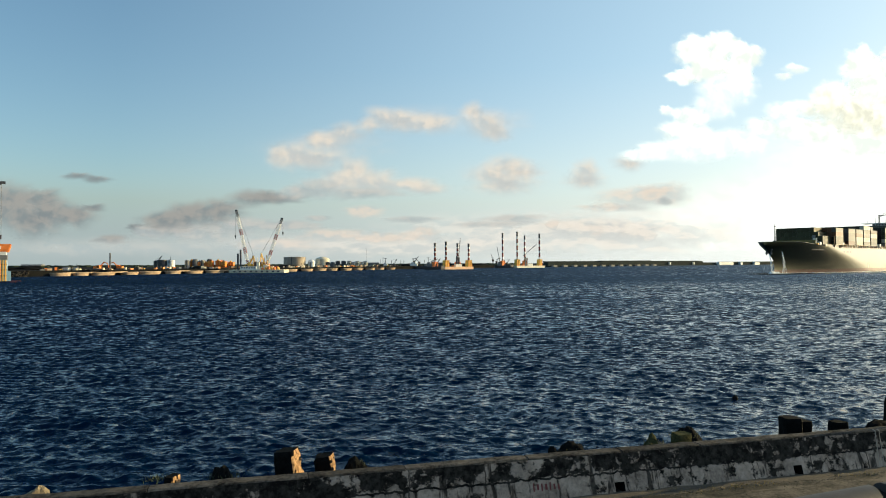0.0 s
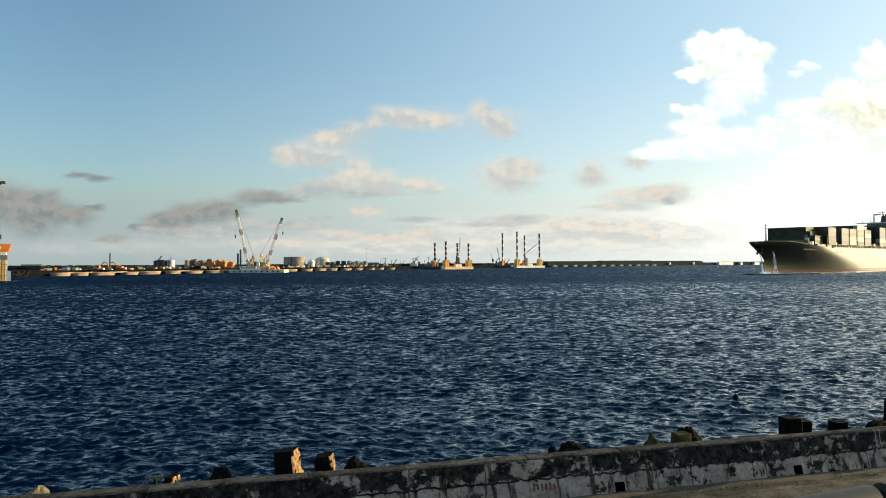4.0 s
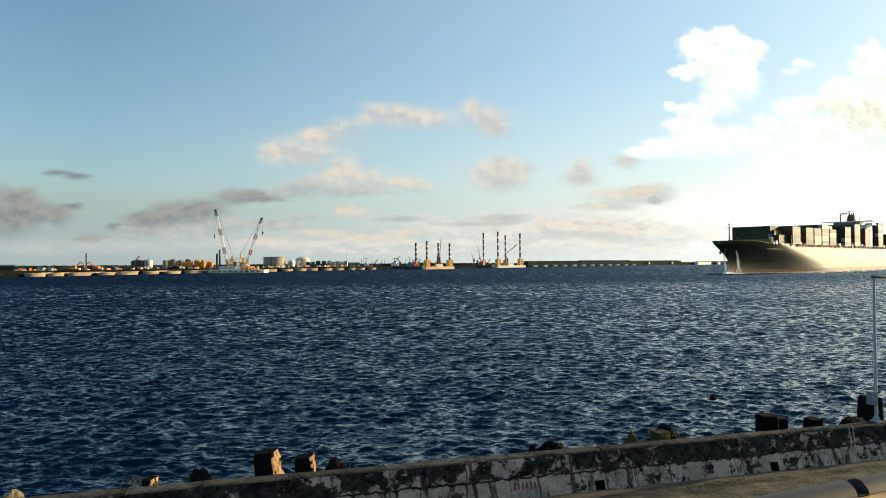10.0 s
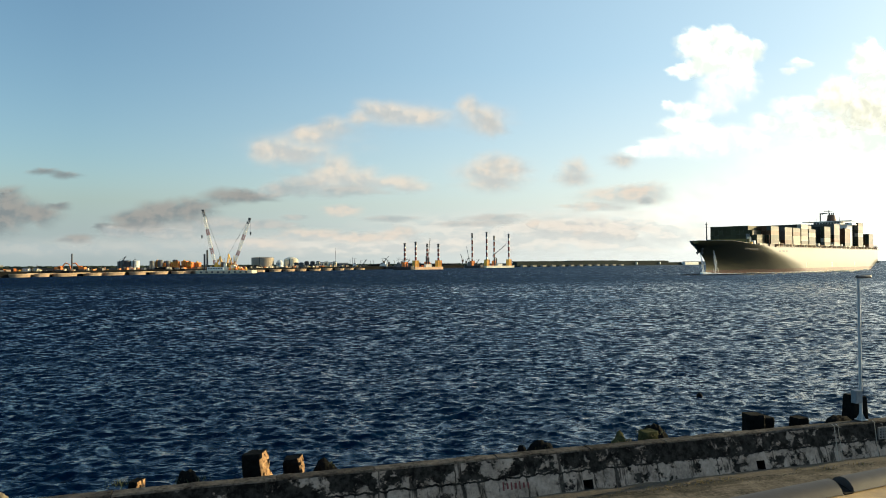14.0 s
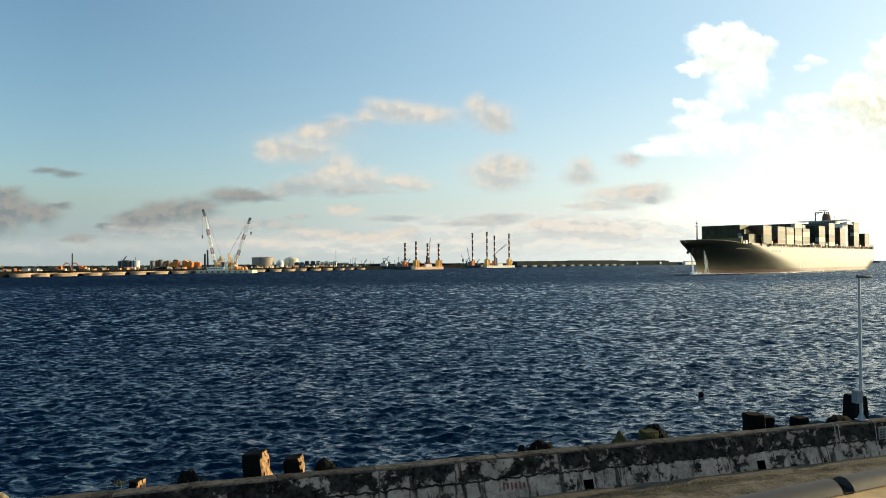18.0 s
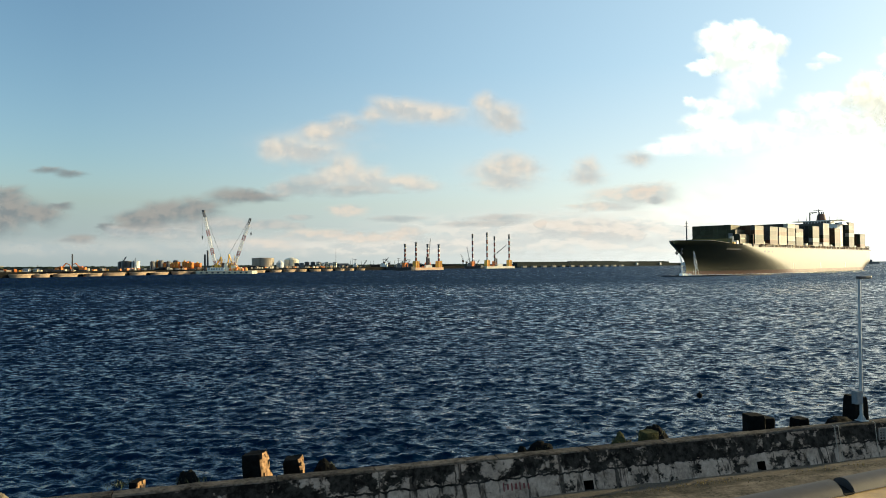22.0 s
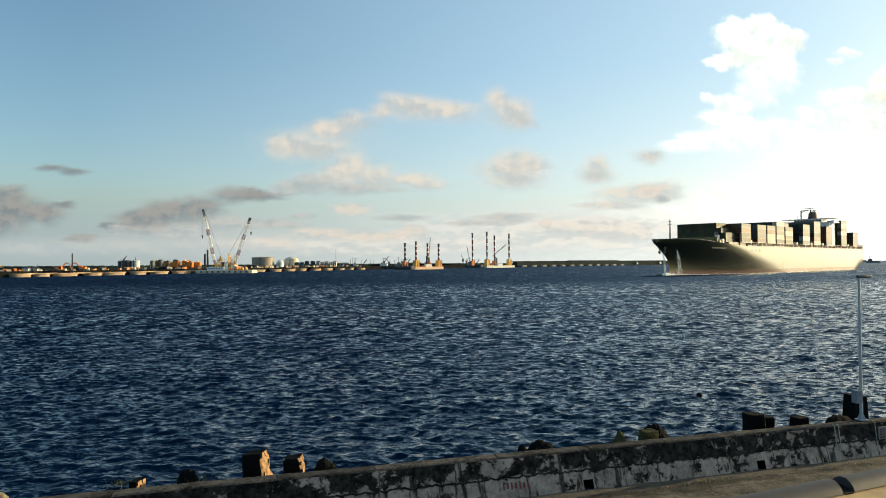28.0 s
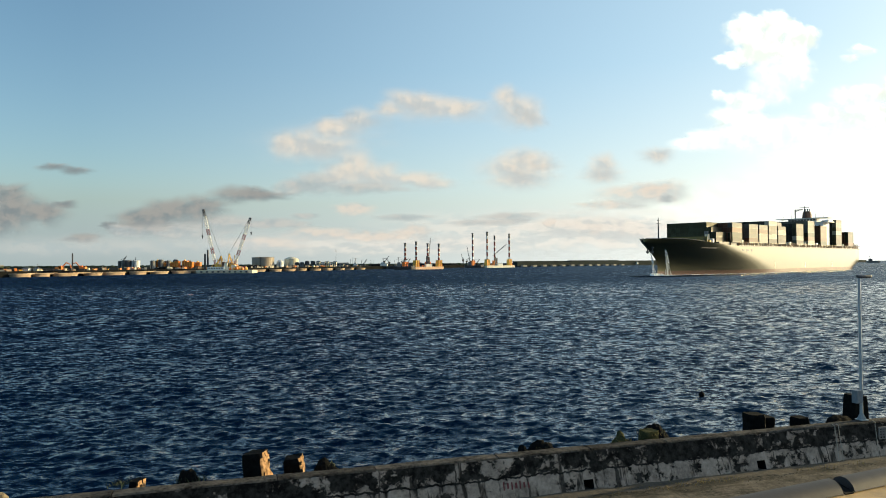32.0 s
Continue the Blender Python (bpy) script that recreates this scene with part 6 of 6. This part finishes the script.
HEAPED = cloud_material("heaped_sunlit_cloud", LIT_WHITE, (0.70, 0.71, 0.68), 0.9, 1.1, 0.35, 1.0, 0.95, 0.55, 5.0)
THIN = cloud_material("thin_sunlit_cloud", (0.92, 0.91, 0.86), (0.71, 0.73, 0.72), 1.1, 1.2, 0.2, 1.0, 0.95, 0.45)
TAN = cloud_material("tan_shaded_cloud", (0.95, 0.88, 0.72), (0.66, 0.61, 0.51), 0.8, 1.0, 0.2)
SOFT = cloud_material("soft_cloud", LIT_PINK, (0.44, 0.41, 0.40), 1.6, 1.1, 0.05, 1.2, 0.90, 0.85, 2.5)
PINK = cloud_material("pink_cloud", (0.61, 0.49, 0.42), (0.44, 0.42, 0.41), 1.2, 1.3, 0.08, 1.8, 0.75, 0.6, 4.0)
DULL = cloud_material("dull_cloud", (0.44, 0.40, 0.38), (0.32, 0.33, 0.34), 1.3, 1.3, 0.08, 1.6, 0.8, 0.6, 4.0)
GREY_CLOUD = cloud_material("grey_cloud", (0.275, 0.252, 0.24), (0.18, 0.19, 0.20), 1.35, 1.15, 0.05, 1.4, 0.95, 0.65, 4.0)
BANK = cloud_material("haze_bank", (0.66, 0.575, 0.52), (0.50, 0.47, 0.455), 1.4, 1.6, 0.2, 2.6, 0.72, 0.7)
# glowing haze added to brighten the sky towards the sun
GLOW_VEIL = cloud_material("sun_glow_veil", (0.98, 0.94, 0.86), (0.86, 0.83, 0.77), 1.9, 1.3, 0.0, 1.6, 0.92, 0.9)
HALO = cloud_material("thin_pink_haze", (0.58, 0.52, 0.49), (0.47, 0.465, 0.47), 1.8, 1.2, 0.0, 1.6, 0.38, 0.9, 4.0)
CLOUDS = [
    # surface, distance, label, puffs: side and height (thousandths of the distance), half width and half height
    (BRIGHT, 1900, "towering sunlit white cumulus cloud", [(393.7, 320.4, 26.1, 22.0), (433.3, 325.4, 26.1, 21.2), (467.9, 312.2, 24.6, 18.9), (415.2, 294.1, 33.8, 18.9), (449.8, 290.8, 24.6, 17.3), (375.6, 284.2, 19.9, 10.2)]),
    (THIN, 1890, "thin shaded foot of the cumulus tower", [(437.9, 256.9, 36.0, 25.6), (420.0, 235.0, 30.0, 20.0), (462.1, 272.4, 23.8, 14.4)]),
    (HEAPED, 1850, "white heaped cumulus cloud below the tower", [(349.3, 231.5, 9.1, 6.6), (377.3, 223.2, 19.8, 13.2), (395.4, 215.0, 18.1, 14.0), (367.4, 200.2, 24.7, 15.7), (397.0, 188.6, 34.6, 18.1), (426.7, 180.4, 28.0, 14.8), (337.7, 175.5, 23.1, 7.4)]),
    (THIN, 1840, "thin sunlit skirt of the heaped cumulus", [(375.6, 167.2, 57.7, 14.8), (449.8, 177.1, 49.4, 19.8), (318.0, 162.3, 32.9, 8.2)]),
    (HEAPED, 1750, "small bright cumulus towards the sun", [(548.6, 291.6, 17.8, 8.2), (533.8, 282.5, 11.9, 5.9)]),
    (HEAPED, 1740, "bright cumulus bank lit by the low sun", [(528.0, 224.9, 25.1, 15.7), (558.5, 231.5, 21.9, 14.1), (500.8, 205.1, 28.2, 14.1), (544.5, 200.2, 43.8, 15.7)]),
    (TAN, 1650, "cumulus bank with a tan shaded flank", [(602.1, 236.4, 29.7, 24.7), (639.2, 222.4, 39.5, 29.7), (690.3, 214.2, 49.4, 32.9)]),
    (BRIGHT, 1640, "bright cumulus crown lit by the low sun", [(651.6, 292.4, 24.7, 28.0), (672.2, 267.7, 36.2, 28.0), (713.3, 284.2, 41.2, 36.2), (589.8, 197.7, 41.2, 18.1), (655.7, 181.2, 57.7, 19.8)]),
    (SOFT, 1950, "thin row of pale cumulus", [(-85.7, 226.5, 29.5, 15.2), (-56.8, 219.9, 38.1, 16.5), (-13.2, 215.0, 44.3, 15.2), (-110.4, 215.0, 19.0, 11.3)]),
    (SOFT, 1900, "small pale cumulus puff", [(54.4, 228.2, 21.1, 17.7), (75.8, 211.7, 33.8, 24.2), (89.0, 200.2, 21.1, 14.0)]),
    (SOFT, 2150, "soft pinkish cumulus bank", [(-149.9, 200.2, 33.8, 16.5), (-182.9, 187.0, 35.9, 15.2), (-196.9, 193.6, 14.7, 11.3), (-233.9, 167.2, 33.8, 21.5), (-196.9, 162.3, 42.1, 16.5), (-258.6, 167.2, 16.8, 16.5)]),
    (SOFT, 3000, "soft pinkish cumulus with a grey base", [(-146.6, 135.9, 31.7, 22.8), (-117.0, 122.7, 33.8, 17.7), (-166.4, 122.7, 31.7, 19.2), (-65.1, 119.4, 42.1, 11.3), (-34.6, 112.0, 29.5, 8.8)]),
    (DULL, 2980, "grey shoulder of a pinkish cumulus", [(-207.6, 112.9, 34.2, 13.9), (-237.2, 107.1, 26.6, 10.4), (-135.1, 106.3, 56.8, 8.1)]),
    (SOFT, 2700, "small pink cumulus puff", [(92.3, 145.8, 33.8, 16.5), (69.2, 132.6, 35.9, 16.5), (113.7, 135.9, 25.4, 12.5), (87.3, 117.8, 48.6, 16.5)]),
    (SOFT, 2900, "small pale cloud puff", [(204.3, 136.7, 21.1, 16.5), (202.6, 121.1, 31.7, 12.5)]),
    (SOFT, 2500, "small pale cloud puff", [(276.8, 148.3, 25.4, 12.5)]),
    (PINK, 4650, "faint warm cloud streaks near the horizon", [(229.0, 79.9, 45.4, 6.4), (270.2, 94.7, 56.8, 16.1), (301.5, 101.3, 37.8, 13.9)]),
    (DULL, 4400, "tiny grey cloud scrap", [(307.2, 89.0, 11.4, 5.5)]),
    (GREY_CLOUD, 4200, "dull grey stratocumulus bank", [(-635.9, 101.3, 28.4, 14.4), (-619.4, 78.3, 41.6, 22.3), (-584.8, 73.3, 28.4, 15.5), (-655.9, 71.7, 47.4, 32.2), (-696.9, 94.7, 47.4, 33.3)]),
    (GREY_CLOUD, 2400, "small thin grey cloud", [(-575.8, 138.4, 24.6, 5.5), (-547.0, 133.4, 20.8, 5.5)]),
    (GREY_CLOUD, 4300, "small thin grey cloud", [(-556.8, 86.5, 19.0, 5.5)]),
    (GREY_CLOUD, 4500, "low grey cloud bank over the far shore", [(-438.2, 66.7, 43.6, 14.4), (-400.0, 75.0, 46.0, 19.0), (-358.8, 81.2, 38.0, 17.4), (-314.7, 98.0, 34.2, 12.3), (-290.0, 103.0, 22.8, 8.9), (-448.1, 53.5, 41.6, 10.0)]),
    (DULL, 4520, "dull base of the low cloud bank", [(-398.7, 47.0, 79.6, 12.7), (-322.9, 58.5, 56.8, 10.4), (-248.8, 56.8, 45.4, 6.9)]),
    (DULL, 4480, "pinkish lit knob of the low cloud bank", [(-468.7, 47.0, 20.8, 7.5), (-484.3, 51.9, 11.4, 6.4)]),
    (GREY_CLOUD, 4600, "low grey cloud streak", [(-530.5, 37.1, 24.6, 6.6), (-268.5, 97.2, 37.8, 7.8), (-495.9, 56.8, 13.2, 5.5)]),
    (PINK, 4700, "faint pink cloud streaks near the horizon", [(-141.7, 76.6, 28.4, 9.6), (-187.8, 42.0, 47.4, 8.6), (-114.5, 37.1, 56.8, 8.6), (-273.5, 28.8, 56.8, 8.6)]),
    (DULL, 4720, "faint grey cloud streaks near the horizon", [(-212.5, 67.5, 19.0, 4.6), (47.8, 56.8, 55.0, 4.6), (80.7, 65.1, 41.6, 5.7), (-69.2, 65.1, 37.8, 4.6)]),
    (PINK, 4750, "faint pink cloud streaks near the horizon", [(-52.7, 43.7, 24.6, 10.7), (146.6, 49.4, 41.6, 11.8), (187.8, 45.3, 37.8, 12.9), (220.8, 53.5, 28.4, 10.7), (263.6, 42.0, 56.8, 13.9)]),
    (BANK, 4800, "pale pink haze bank along the horizon", [(128.5, 38.7, 205.9, 32.9), (301.5, 41.2, 140.0, 32.9), (-85.7, 23.9, 181.2, 14.8)]),
    (HALO, 3100, "thin pinkish haze between the cumulus banks", [(-188.6, 167.2, 86.5, 31.3), (-40.4, 213.3, 86.5, 19.8), (-143.3, 117.8, 107.1, 20.6), (91.4, 131.0, 64.3, 26.4), (79.1, 208.4, 46.1, 23.1), (-330.0, 27.0, 170.0, 20.0), (-560.0, 24.0, 170.0, 18.0)]),
    (GLOW_VEIL, 4820, "broad thin cloud veil that paints the sky's glow towards the sun", [(507.4, 65.9, 189.5, 52.7), (663.9, 103.0, 189.5, 90.6), (375.6, 37.1, 197.7, 32.9)]),
]
clouds = []


def cloud(mat, dist, label, puffs, seed):
    rnd = random.Random(seed)
    cx = sum(p[0] for p in puffs) / len(puffs)
    cz = min(p[1] for p in puffs)
    s, dens, high = Shape(), [], []
    nr, k = 9, 30
    for n, (px, pz, rx, rz) in enumerate(puffs):
        off = Vector((rnd.uniform(-99, 99), rnd.uniform(-99, 99), 0))
        rings = []
        for i in range(nr):
            q = i / (nr - 1)
            ring = []
            for j in range(k):
                a = 2 * math.pi * j / k
                d = Vector((math.cos(a), math.sin(a), 0))
                w = 1.55 + 0.5 * noise.noise(d * 1.3 + off) + 0.2 * noise.noise(d * 3.5 + off)
                x, z = px + d.x * rx * w * q, pz + d.y * rz * w * q
                lump = 6 * noise.noise(Vector((x * 0.04, z * 0.04, seed)))
                y = -(1 - q * q) * min(rx, rz) * 0.5 + n * 2.5 + lump * (1 - q)
                ring.append((x - cx, y, z - cz))
                dens.append(1 - q)
                high.append(d.y * w * q)
            rings.append(ring)
        o = len(s.v)
        s.rings(rings[1:], caps=False)
        s.f.append(tuple(range(o, o + k))[::-1])
        s.mi.append(0)
        del dens[-nr * k:-nr * k + k], high[-nr * k:-nr * k + k]
    me = mesh_of("cloud", s, mat, True)
    for name, values in (("thickness", dens), ("crown", high)):
        me.attributes.new(name, "FLOAT", "POINT").data.foreach_set("value", values)
    ob = new("cloud", me)
    f = dist / 1000
    ob.matrix_basis = Matrix.LocRotScale((cx * f, dist, 7.2 + cz * f), None, (f, f, f))
    tagged(ob, label, "cloud", group="clouds", kind="structure")
    clouds.append(ob)


for i, (mat, dist, label, puffs) in enumerate(CLOUDS):
    cloud(mat, dist, label, puffs, 100 + i)


# ---- what moves ----
def motions():
    times = [2.0 * i for i in range(17)]
    head = radians(223.96)
    walk(the_ship, [(q, pose(118.42 + 2.958 * (q - 25) * math.cos(head), 350.54 + 2.958 * (q - 25) * math.sin(head), 0, 0, 0, 223.96)) for q in times])
    walk(water, [(q, pose(-0.2 * q, -1.0 * q, 0)) for q in times])
    for ob in clouds:
        p = ob.location.copy()
        walk(ob, [(q, pose(p.x + 5.2 * (q - 19), p.y - 6.0 * (q - 19), p.z)) for q in times])
    walk(buoy, [(q * 0.5, pose(13.58 + 0.06 * math.sin(q * 1.1), 36.47, 0.06 + 0.07 * math.sin(q * 0.9), 6 * math.sin(q), 0, 0)) for q in range(65)])


motions()
